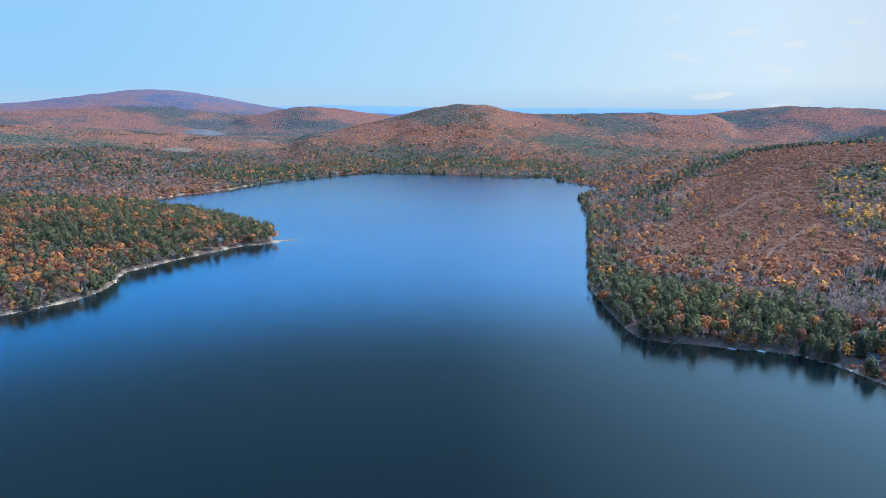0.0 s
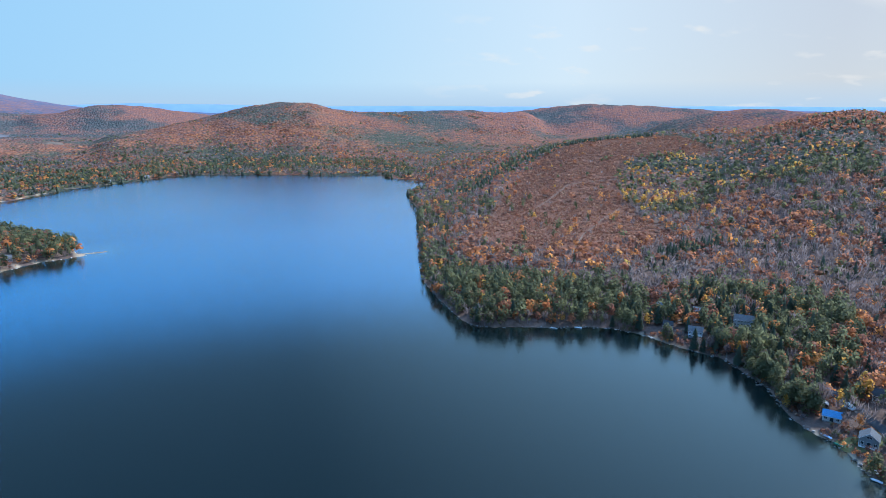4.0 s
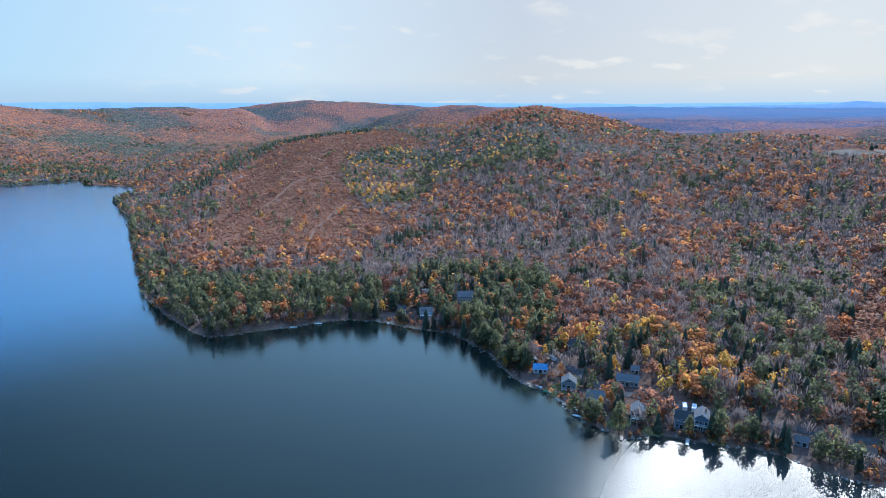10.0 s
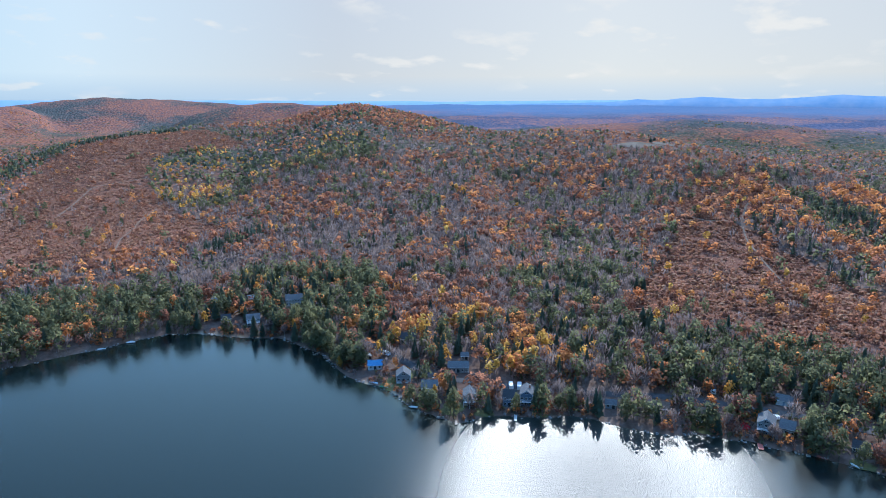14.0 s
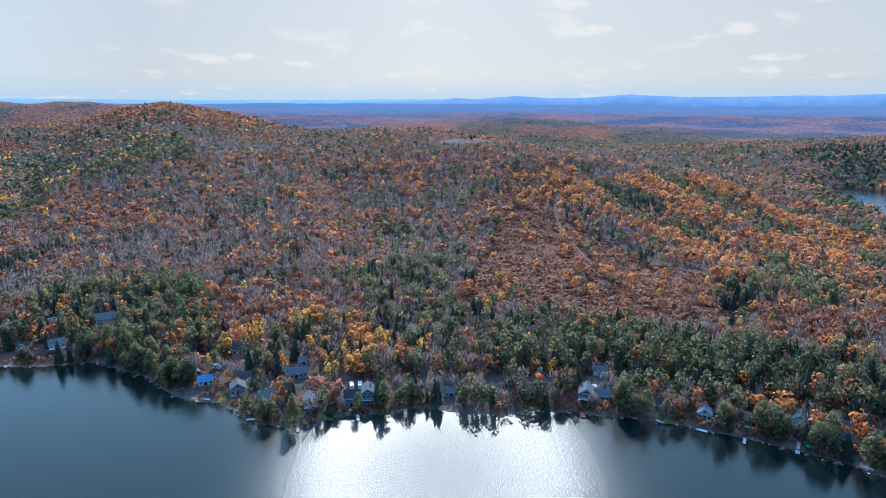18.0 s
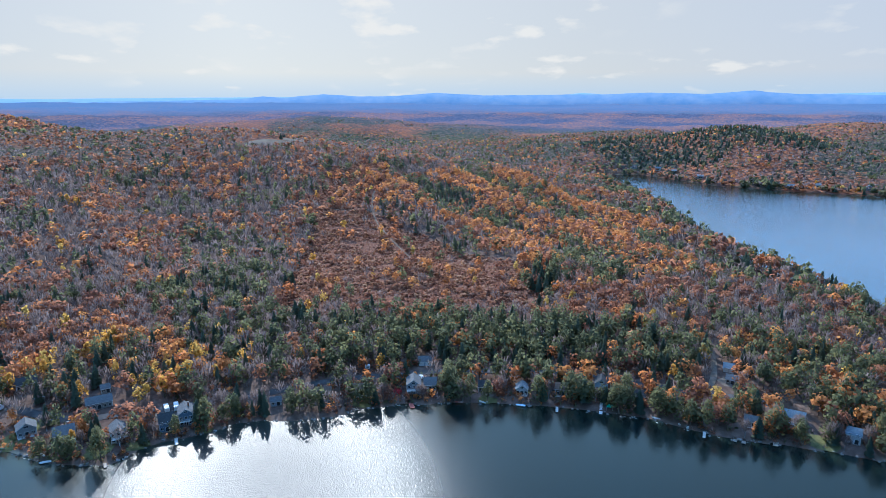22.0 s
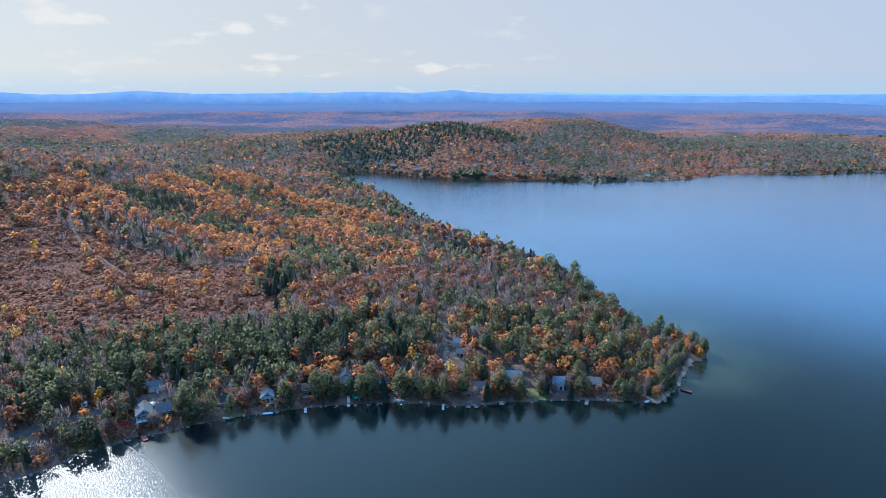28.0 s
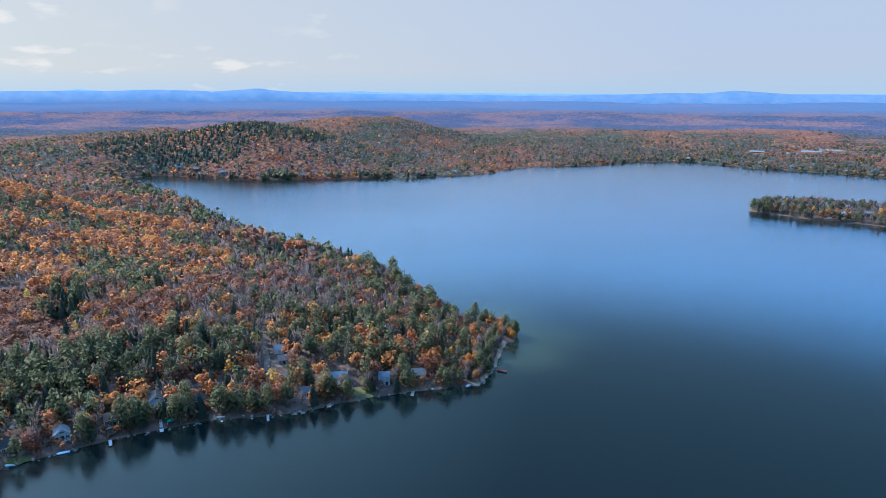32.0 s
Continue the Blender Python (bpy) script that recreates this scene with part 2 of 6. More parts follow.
def water_material():
    m, t, b = material("lake_water", 0.06)
    at = t.nodes.new("ShaderNodeAttribute")
    at.attribute_name = "shallow"
    n = noise_tex(t, 0.04, 4.0)
    mul = t.nodes.new("ShaderNodeMath")
    mul.operation = "MULTIPLY"
    link(t, at.outputs["Fac"], mul.inputs[0])
    link(t, n.outputs[0], mul.inputs[1])
    col = mix_colour(t, (0.0018, 0.0052, 0.0068), (0.034, 0.05, 0.031), mul.outputs[0])
    link(t, col, b.inputs["Base Color"])
    b.inputs["IOR"].default_value = 1.34
    b.inputs["Specular IOR Level"].default_value = 0.5
    w1, w2 = noise_tex(t, 1.6, 2.0, 0.6), noise_tex(t, 0.4, 2.0)
    add = t.nodes.new("ShaderNodeMath")
    add.operation = "MULTIPLY_ADD"
    link(t, w2.outputs[0], add.inputs[0])
    add.inputs[1].default_value = 0.8
    link(t, w1.outputs[0], add.inputs[2])
    rip = t.nodes.new("ShaderNodeAttribute")
    rip.attribute_name = "ripple"
    waves = bump(t, b, add.outputs[0], 1.0, 0.15)
    link(t, maths(t, "MULTIPLY", rip.outputs["Fac"], 0.15), waves.inputs["Distance"])
    chop = t.nodes.new("ShaderNodeAttribute")
    chop.attribute_name = "chop"
    link(t, chop.outputs["Fac"], b.inputs["Roughness"])
    return m


LAND, WATER_MAT = land_material(), water_material()


def distant_material():
    """Woods too far off to tell tree from tree: rust, grey and green patches. Haze is painted in: bluer towards the
    rim, with a faint glow.
    """
    m, t, b = material("distant_woods", 1.0)
    n2, n3 = noise_tex(t, 0.05, 5.0, 0.75), noise_tex(t, 0.0011, 4.0)
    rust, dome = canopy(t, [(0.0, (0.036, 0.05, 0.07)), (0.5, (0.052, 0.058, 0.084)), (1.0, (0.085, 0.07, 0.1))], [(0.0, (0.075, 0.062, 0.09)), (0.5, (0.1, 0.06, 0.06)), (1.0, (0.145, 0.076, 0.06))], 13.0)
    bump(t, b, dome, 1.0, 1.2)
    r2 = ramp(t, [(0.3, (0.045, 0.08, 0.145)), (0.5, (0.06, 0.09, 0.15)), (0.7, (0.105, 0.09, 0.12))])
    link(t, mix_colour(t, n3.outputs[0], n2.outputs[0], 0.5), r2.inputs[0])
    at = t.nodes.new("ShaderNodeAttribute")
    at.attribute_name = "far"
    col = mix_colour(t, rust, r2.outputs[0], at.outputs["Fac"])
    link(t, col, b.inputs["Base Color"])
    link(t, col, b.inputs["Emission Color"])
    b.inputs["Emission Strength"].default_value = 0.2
    return m


DISTANT = distant_material()


# ---- lie of the land ----
SCALE = 1.25  # metres to a unit of the plan


def polar(pairs):
    """Places in metres from bearings (degrees clockwise from +y) and distances from the middle of the bay in units of the plan."""
    a = np.array(pairs, float).reshape(-1, 2) * [1, SCALE]
    return np.stack([a[:, 1] * np.sin(np.radians(a[:, 0])), a[:, 1] * np.cos(np.radians(a[:, 0]))], 1)


# the bay: west shore with its spit, far shore, east shore and the point
WEST = [-180, 760, -140, 620, -100, 500, -60, 430, -44, 436, -36, 445, -31, 456, -28.7, 477, -27.2, 520, -22.9, 551, -17.8, 585, -15.2, 594, -13.0, 598, -12.8, 605, -15.2, 606]
BAY = [-15.6, 640, -17.2, 690, -20, 760, -24, 850, -25.5, 930, -22.2, 985, -18.9, 1018, -16.3, 1082]
FAR = [-14.2, 1133, -11.2, 1172, -8.3, 1234, -6.3, 1262, -1.2, 1226, 2.3, 1207, 5.4, 1173, 9.8, 1196, 10.2, 1130, 12.4, 1090,
       14.5, 1040, 13.4, 960, 12.0, 911, 12.3, 845, 13.0, 770, 13.0, 684, 13.1, 568, 13.3, 485, 13.6, 430]
EAST = [14.3, 408, 15.5, 378, 17, 352, 18.2, 342, 20.5, 340, 25, 344, 28, 347, 31, 350, 33.6, 343, 36.9, 331, 40.4, 323, 42.4, 307, 44, 296,
        45.4, 277, 47, 263, 49, 257, 50.4, 250, 52.2, 237, 54.2, 229, 56.2, 223.5, 57.5, 223, 59, 227, 61, 229.5, 65, 230, 67.5, 234]
SOUTH = [70.7, 232, 74, 228, 76.5, 229, 79.5, 234, 83, 236, 87, 236, 92, 237, 97, 237, 102, 237, 106, 237, 109, 235.5, 112.5, 232, 118, 237, 123.5, 243,
         129.7, 249, 132.2, 252, 133.5, 267, 134.0, 283, 134.6, 300, 135.4, 304, 135.7, 314, 135, 324, 133.4, 327, 131, 326]
POINT = [130, 332, 128.8, 346, 126.6, 370, 124.6, 390, 122.4, 424, 117, 482, 110, 590, 107.6, 690, 104.4, 865, 102, 980, 101.2, 1060]
BACK = [104.4, 1085, 107.4, 1033, 110.5, 982, 115.8, 956, 120.6, 964, 125, 965, 128.8, 988, 132.4, 1023, 134.0, 1081, 136.6, 1135, 140.4, 1168,
        142.2, 1195, 145.4, 1265, 148.6, 1300, 151.3, 1283, 154.3, 1231, 157.1, 1213, 160.1, 1205, 163.3, 1189, 172, 1080]
WATER = np.concatenate([polar(p) for p in (WEST, BAY, FAR, EAST, SOUTH, POINT, BACK)])
ISLE = polar([154.2, 756, 155.9, 750, 158.7, 735, 161.3, 737, 163.8, 729, 167, 735, 171, 760, 172, 800, 168, 830, 163, 842, 158, 836, 155, 800])


def edge_distance(x, y, poly):
    """Distance to a closed outline, positive inside it."""
    best = np.full(x.shape, 1e9)
    inside = np.zeros(x.shape, bool)
    for (ax, ay), (bx, by) in zip(poly, np.roll(poly, -1, 0)):
        dx, dy = bx - ax, by - ay
        t = np.clip(((x - ax) * dx + (y - ay) * dy) / (dx * dx + dy * dy + 1e-9), 0, 1)
        best = np.minimum(best, np.hypot(x - ax - t * dx, y - ay - t * dy))
        if ay != by:
            inside ^= ((ay > y) != (by > y)) & (x < dx * (y - ay) / (by - ay) + ax)
    return np.where(inside, best, -best)


GRID = np.random.RandomState(7).rand(256, 256)


def value_noise(x, y):
    xi, yi = np.floor(x).astype(int), np.floor(y).astype(int)
    u, v = x - xi, y - yi
    u, v = u * u * (3 - 2 * u), v * v * (3 - 2 * v)
    g = lambda i, j: GRID[i & 255, j & 255]
    return (g(xi, yi) * (1 - u) + g(xi + 1, yi) * u) * (1 - v) + (g(xi, yi + 1) * (1 - u) + g(xi + 1, yi + 1) * u) * v


def fractal(x, y, size, octaves=3):
    """Noise about 0, from -1 to 1, with patches of that size."""
    total, amp = 0, 1
    for k in range(octaves):
        total = total + amp * (value_noise(x / size * 2 ** k + 17.3 * k, y / size * 2 ** k + 9.1 * k) * 2 - 1)
        amp *= 0.5
    return total / (2 - 2 ** (1 - octaves))


def inland(x, y):
    """Metres from the water's edge, positive on land, with a slightly ragged shore."""
    wob = fractal(x, y, 14, 2) * 1.6 * np.clip((np.hypot(x, y) - 180) / 300, 0.5, 3)
    return np.maximum(-edge_distance(x, y, WATER), edge_distance(x, y, ISLE)) + wob


# broad swells: bearing, distance, height over the plateau, radial and sideways spread
HILLS = [(-25, 3300, 58, 500, 280), (-19, 3400, 52, 500, 330), (-33, 3100, 43, 500, 500), (-28, 800, 4, 200, 150), (50, 650, 10, 220, 200), (30, 900, -28, 250, 250), (75, 620, -27, 150, 200), (60, 2500, -15, 500, 600)]
# ridges: spread towards the lake and away from it, then bearing, distance and height along the crest
RIDGES = [
    (300, 150, [-11.1, 1800, 49, -9.1, 1850, 58, -4.7, 1950, 91, -1.7, 1950, 116, 1.8, 1950, 131, 3.8, 1950, 129, 5.7, 1950, 111, 8.2, 2000, 100, 13.0, 2100, 101, 17.6, 2200, 106, 22.0, 2250, 102]),  # round hill over the north shore
    (350, 200, [12.2, 2600, 87, 16.1, 2600, 91, 21.0, 2600, 98, 24.0, 2600, 113, 27.9, 2600, 130, 31.3, 2600, 124, 33.8, 2600, 117, 38.5, 2600, 102]),  # long ridge behind it
    (200, 150, [35.2, 2050, 83, 38.1, 2050, 105, 40.5, 2050, 110, 43.0, 2050, 110, 45.4, 2050, 101]),  # pine-topped ridge
    (400, 140, [40.0, 1330, 74, 42.5, 1280, 90, 44.9, 1260, 107, 47.4, 1260, 113, 49.4, 1260, 108, 52.9, 1230, 94, 55.8, 1160, 80, 57.8, 1100, 74]),  # the big hill
    (220, 110, [56.0, 1100, 71, 61.7, 1060, 71, 66.6, 1000, 75, 71.6, 950, 74, 75.1, 900, 65, 79.6, 880, 55, 83.5, 870, 47, 87.3, 860, 36, 95.4, 860, 27]),  # crest of the slope
    (260, 150, [61.7, 1900, 37, 66.6, 1900, 52, 71.6, 1900, 58, 76.6, 1900, 68, 81.4, 1900, 62, 86.2, 1900, 45, 91.6, 1900, 37]),  # orange ridge beyond
    (250, 150, [54.4, 2500, 57, 57.7, 2500, 64, 62.5, 2500, 57, 67.0, 2500, 50, 70.1, 2500, 43]),  # dark ridge in the plain
    (170, 100, [95.4, 1320, 33, 97.4, 1300, 39, 101.6, 1270, 48, 106.0, 1250, 55, 110.6, 1240, 70, 113.5, 1240, 70, 117.3, 1230, 53, 120.3, 1230, 40, 124.3, 1200, 23]),  # dark hill over the second arm
    (200, 120, [113.5, 1600, 47, 115.4, 1600, 55, 117.4, 1600, 62, 120.3, 1600, 67, 124.3, 1600, 67, 128.3, 1560, 41, 130.3, 1540, 29, 132.8, 1500, 13]),  # second hill beside it
    (160, 110, [87.2, 1450, 17, 90.8, 1450, 27, 95.1, 1450, 31, 99.1, 1480, 41, 105.2, 1500, 50]),  # low ridge behind the point
    (220, 140, [129.3, 1650, 13, 135.2, 1680, 27, 139.9, 1700, 33, 148.8, 1700, 32, 152.8, 1750, 35, 158.9, 1800, 34]),  # low hills over the village
    (240, 140, [-34.3, 1900, 75, -30.8, 1900, 68, -27.0, 1900, 61, -22.9, 1900, 47, -17.7, 1850, 31, -14.0, 1800, 28]),  # western foothills
    (300, 200, [-16.6, 2650, 90, -15.2, 2650, 100, -12.9, 2650, 118, -11.0, 2650, 122, -8.1, 2650, 107, -4.7, 2650, 87]),  # shoulder of the western mountain
    (200, 120, [-34.5, 1380, 46, -27.1, 1380, 45, -21.8, 1380, 31, -16.4, 1340, 17]),  # wooded rise behind the spit
    (250, 110, [16.9, 1150, 26, 18.9, 1160, 33, 23.0, 1180, 41, 26.5, 1210, 59, 31.9, 1240, 69, 36.7, 1260, 77, 39.5, 1290, 81]),  # crest over the cut slope
]


def spurs(x, y):
    """Small parallel spurs and hollows on the slope behind the point: -1 in a hollow, 1 on a crest."""
    (ax, ay), (bx, by) = polar([82, 690, 91, 470]) / SCALE
    ux, uy = (bx - ax) / math.hypot(bx - ax, by - ay), (by - ay) / math.hypot(bx - ax, by - ay)
    across, along = (x - ax) * -uy + (y - ay) * ux, (x - ax) * ux + (y - ay) * uy
    wave = np.cos((across + fractal(x, y, 120, 2) * 26) * 2 * np.pi / 88)
    az, r = np.degrees(np.arctan2(x, y)), np.hypot(x, y)
    held = np.clip((az - 80) / 4, 0, 1) * np.clip((117 - az) / 6, 0, 1) * np.clip((r - 380) / 60, 0, 1) * np.clip((860 - r) / 80, 0, 1)
    return wave * held * (0.75 + 0.25 * np.cos(along / 70))


def ground(x, y, d=None):
    """Height of the ground over the lake."""
    d = inland(x, y) if d is None else d
    x, y, d = x / SCALE, y / SCALE, d / SCALE
    r, az = np.hypot(x, y), np.degrees(np.arctan2(x, y))
    a = np.maximum(d, 0)
    dip = 0.42 * np.clip((r - 1150) / 350, 0, 1) * np.clip((3000 - r) / 700, 0, 1)
    h = 128 * (1 - np.exp(-a / 2600)) * (1 - dip) + 1.3 * (1 - np.exp(-a / 7)) + 5 * (1 - np.exp(-a / 60))
    for bearing, rr, top, sr, st in HILLS:
        s, c = math.sin(math.radians(bearing)), math.cos(math.radians(bearing))
        u, v = x * s + y * c - rr, x * c - y * s
        h = h + top * np.exp(-0.5 * (u / sr) ** 2 - 0.5 * (v / st) ** 2) * (1 - np.exp(-a / 130))
    h = h + (fractal(x, y, 420, 4) * 9 + fractal(x, y, 1500, 2) * 7) * (1 - np.exp(-a / 260)) * np.clip(r / 1500, 0.35, 1.0)
    for front, back, line in RIDGES:
        p = np.array(line, float).reshape(-1, 3)
        crest, top = np.interp(az, p[:, 0], p[:, 1]), np.interp(az, p[:, 0], p[:, 2])
        end = np.clip(1 - np.maximum(p[0, 0] - az, az - p[-1, 0]) / 5, 0, 1)
        knob = 1 + 0.05 * fractal(x + front, y, 130, 3)
        rise = top * knob * end * end * (3 - 2 * end) * np.exp(-0.5 * ((r - crest) / np.where(r < crest, front, back)) ** 2) * (1 - np.exp(-a / 60))
        near = np.maximum(8 - np.abs(h - rise), 0) / 8
        h = np.maximum(h, rise) + near * near * 2 * np.clip(rise / 25, 0, 1)
    h = h + spurs(x, y) * 5.5 * (1 - np.exp(-a / 60))
    h = np.where(d < 0, np.maximum(-0.5 + 0.16 * d, -9), h)
    return h * SCALE

# stretches of the woods: outline by bearing and distance, then shares of the seven kinds and how densely they stand
STANDS = [
    # pines of the north-east cape, of the point and of the western spit
    ([12, 500, 14, 400, 17, 345, 34, 335, 38, 360, 34, 385, 26, 415, 20, 430, 15, 480], (0.7, 0.12, 0.06, 0.08, 0.02, 0.08, 0), 1),
    ([96, 308, 104, 330, 112, 305, 121, 320, 131, 340, 136, 330, 136, 240, 118, 230, 101, 232], (0.38, 0.1, 0.12, 0.28, 0.03, 0.18, 0), 1),
    ([-48, 440, -14, 580, -15, 720, -24, 900, -48, 1000], (0.66, 0.03, 0.12, 0.2, 0.01, 0.02, 0), 1),
    ([-48, 520, -34, 490, -29, 525, -26, 565, -24, 620, -29, 650, -36, 630, -48, 620], (0.26, 0.02, 0.22, 0.45, 0.02, 0.03, 0), 1),
    ([-48, 690, -33, 690, -29, 730, -33, 770, -48, 770], (0.2, 0.05, 0.6, 0.15, 0, 0.05, 0), 1),
    # the two cut-over slopes with red scrub, and a thinned one above
    ([17.6, 566, 19.6, 680, 21.1, 820, 23.1, 1014, 26.1, 1167, 30.1, 1232, 35.2, 1202, 38.7, 1046, 35.7, 1034, 31.1, 1010, 30.6, 874, 32.6, 701, 36.2, 588, 37.7, 552, 34.6, 538,
      31, 530, 28.4, 489, 23.8, 492, 19.9, 516], (0.015, 0.0, 0.03, 0.02, 0.005, 0.02, 0.91), 1),
    ([71.8, 324, 73.1, 388, 75.5, 491, 76, 588, 78.6, 586, 82.2, 560, 86.3, 505, 89.3, 454, 93.7, 422, 97.6, 393, 98.6, 368, 95.5, 330, 91.7, 316, 86.6, 318, 81.3, 326, 76, 326],
     (0.008, 0.0, 0.025, 0.02, 0.01, 0.02, 0.92), 1),
    ([75.8, 594, 76.3, 688, 80.3, 768, 84.2, 756, 83.7, 683, 81.1, 603, 79.1, 560], (0.08, 0.02, 0.08, 0.06, 0.04, 0.1, 0.62), 1),
    # a stand of pale yellow birch, the dark belt over the cut, hill pines, a clump of spruce
    ([30.3, 874, 31.1, 985, 34.7, 1052, 39.2, 972, 41.2, 861, 39.7, 763, 36.2, 708, 33.1, 705, 31.1, 773], (0.36, 0.05, 0.03, 0.03, 0.13, 0.4, 0), 1),
    ([15, 850, 17.4, 908, 21.3, 1114, 25.2, 1236, 29.2, 1290, 33.2, 1324, 33.4, 1222, 29.1, 1202, 25.2, 1143, 21.2, 986, 17.8, 830], (0.2, 0.7, 0.03, 0.03, 0, 0.05, 0), 1.3),
    ([40.2, 814, 44.2, 902, 48.2, 928, 50.2, 854, 49.2, 766, 44.6, 756], (0.5, 0.12, 0.08, 0.03, 0.1, 0.15, 0), 1),
    ([33.6, 492, 36.2, 524, 39.3, 551, 39.8, 524, 36.2, 485], (0.1, 0.85, 0.02, 0.02, 0, 0.03, 0), 1.4),
    # rust-red oaks over the tops of the two big hills, pines on the shoulder behind
    ([-6, 1600, -3, 1560, 4, 1560, 9, 1640, 24, 1900, 24, 2300, -8, 2200, -8, 1750], (0.04, 0.03, 0.62, 0.16, 0.01, 0.14, 0), 1.1),
    ([42, 1120, 44.5, 1000, 49, 985, 53, 1010, 57, 1060, 54, 1300, 47, 1420, 41, 1400], (0.04, 0.04, 0.7, 0.07, 0.0, 0.15, 0), 1.1),
    ([37, 1900, 46, 1900, 46, 2150, 37, 2150], (0.3, 0.5, 0.1, 0, 0, 0.1, 0), 1),
    # dark pines and spruce behind the small beach
    ([35, 372, 38, 346, 41, 335, 45, 300, 48, 292, 51, 318, 50, 390, 44, 440, 38, 425], (0.5, 0.3, 0.04, 0.06, 0.02, 0.1, 0), 1),
    # golden trees behind the houses, the pine belt along the road, the orange ridges and their dark hollows
    ([46.9, 290, 52.2, 308, 58.6, 325, 64.4, 318, 70, 300, 70, 263, 60.9, 250, 56.6, 256, 51.2, 272], (0.06, 0.06, 0.1, 0.3, 0.3, 0.2, 0), 1),
    ([74, 262, 77, 312, 84.9, 318, 92.4, 312, 104, 312, 112, 296, 113, 262, 91.3, 254], (0.56, 0.26, 0.03, 0.05, 0.01, 0.12, 0), 1.15),
    ([80.2, 675, 84.7, 734, 92.3, 794, 100.4, 775, 107.4, 572, 110.1, 420, 102.7, 392, 95, 411, 90, 470, 84.1, 580, 81.1, 603], (0.13, 0.03, 0.24, 0.44, 0.01, 0.16, 0), 1),
    ([84.7, 690, 87.2, 700, 90.8, 640, 90.3, 600, 86.7, 620], (0.2, 0.7, 0.02, 0.05, 0, 0.05, 0), 1.2),
    ([94.7, 384, 96.5, 404, 98.6, 386, 98.4, 362, 96, 361], (0.15, 0.8, 0.02, 0.03, 0, 0, 0), 1.3),
    # the dark hill over the second arm of the lake and the belt of pines by the north shore
    ([99, 1220, 103, 1270, 113.6, 1270, 119, 1230, 118.5, 1130, 112, 1110, 110, 1050, 106.6, 1080, 101, 1140], (0.16, 0.66, 0.06, 0.06, 0.0, 0.06, 0), 1.3),
    ([-20, 1060, -6, 1290, 2, 1260, 10, 1230, 13, 1180, 12, 1330, 2, 1380, -8, 1400, -22, 1180], (0.45, 0.22, 0.12, 0.14, 0.02, 0.06, 0), 1),
]
# plots kept free of trees: bearing, distance, radius
HOUSE_SPOTS = [
    (35.7, 352, 4.7), (38, 343.5, 6.3), (41.7, 364, 8.4), (34.8, 379.5, 4.1), (38, 375.5, 4.7), (48.9, 271.25, 5.7), (48.3, 280.3, 2.6), (52.1, 294.5, 6.6),
    (51.6, 258.5, 5.7), (54.1, 243.5, 6.0), (56.9, 261, 7.8), (57.5, 272, 3.5), (58, 236.5, 6.0), (61.9, 238, 6.0), (63.5, 239.5, 6.6), (71.4, 241, 4.1),
    (75.7, 243, 6.6), (79.5, 244.25, 6.6), (84.5, 245.5, 6.6), (86.1, 246.5, 5.3), (91.5, 246, 5.3), (95, 245, 4.7), (98.7, 246.5, 4.7), (102.4, 249.5, 5.3),
    (105.8, 248.5, 4.7), (109.3, 245.5, 4.1), (115.3, 243.5, 4.1), (113.5, 271.5, 4.7), (118.4, 253, 6.9), (122.8, 250.5, 4.7), (126.1, 255, 5.3), (102.4, 323, 4.7),
    (-19.9, 590.5, 7.2), (160.9, 753, 6.0), (162.6, 759, 6.6), (85.6, 267, 5), (113.1, 282, 4), (82.9, 241.5, 4.5),
]


# ---- ground, water and distance ----
def mesh_object(name, verts, quads, mats, attrs=(), slots=None, smooth=False, normals=None):
    """A mesh of quads from arrays, with float attributes on its vertices; normals round off a crown of many leaves."""
    me = bpy.data.meshes.new(name)
    verts, quads = np.asarray(verts, np.float32), np.asarray(quads, np.int32)
    me.vertices.add(len(verts))
    me.vertices.foreach_set("co", verts.ravel())
    me.loops.add(quads.size)
    me.loops.foreach_set("vertex_index", quads.ravel())
    me.polygons.add(len(quads))
    me.polygons.foreach_set("loop_start", np.arange(len(quads), dtype=np.int32) * 4)
    if slots is not None:
        me.polygons.foreach_set("material_index", np.asarray(slots, np.int32))
    me.polygons.foreach_set("use_smooth", np.full(len(quads), smooth))
    for m in mats:
        me.materials.append(m)
    for key, values in attrs:
        a = me.attributes.new(key, "FLOAT", "POINT")
        a.data.foreach_set("value", np.asarray(values, np.float32))
    me.update(calc_edges=True)
    me.validate()
    if normals is not None and len(me.vertices) == len(normals):
        me.normals_split_custom_set_from_vertices(np.asarray(normals, np.float32))
    return new(name, me)


def ring_sheet(radii, steps):
    """A round sheet: places and quads of rings about the middle of the bay."""
    az = np.linspace(-np.pi, np.pi, steps, endpoint=False)
    az = az if steps < 600 else np.radians(np.concatenate([np.arange(-182, -48, 4), np.arange(-50, 175.9, 0.4)]))
    steps = len(az)
    x, y = np.outer(radii, np.sin(az)).ravel(), np.outer(radii, np.cos(az)).ravel()
    i, j = np.meshgrid(np.arange(len(radii) - 1), np.arange(steps), indexing="ij")
    k = (j + 1) % steps
    quads = np.stack([i * steps + j, (i + 1) * steps + j, (i + 1) * steps + k, i * steps + k], -1).reshape(-1, 4)
    return x, y, quads


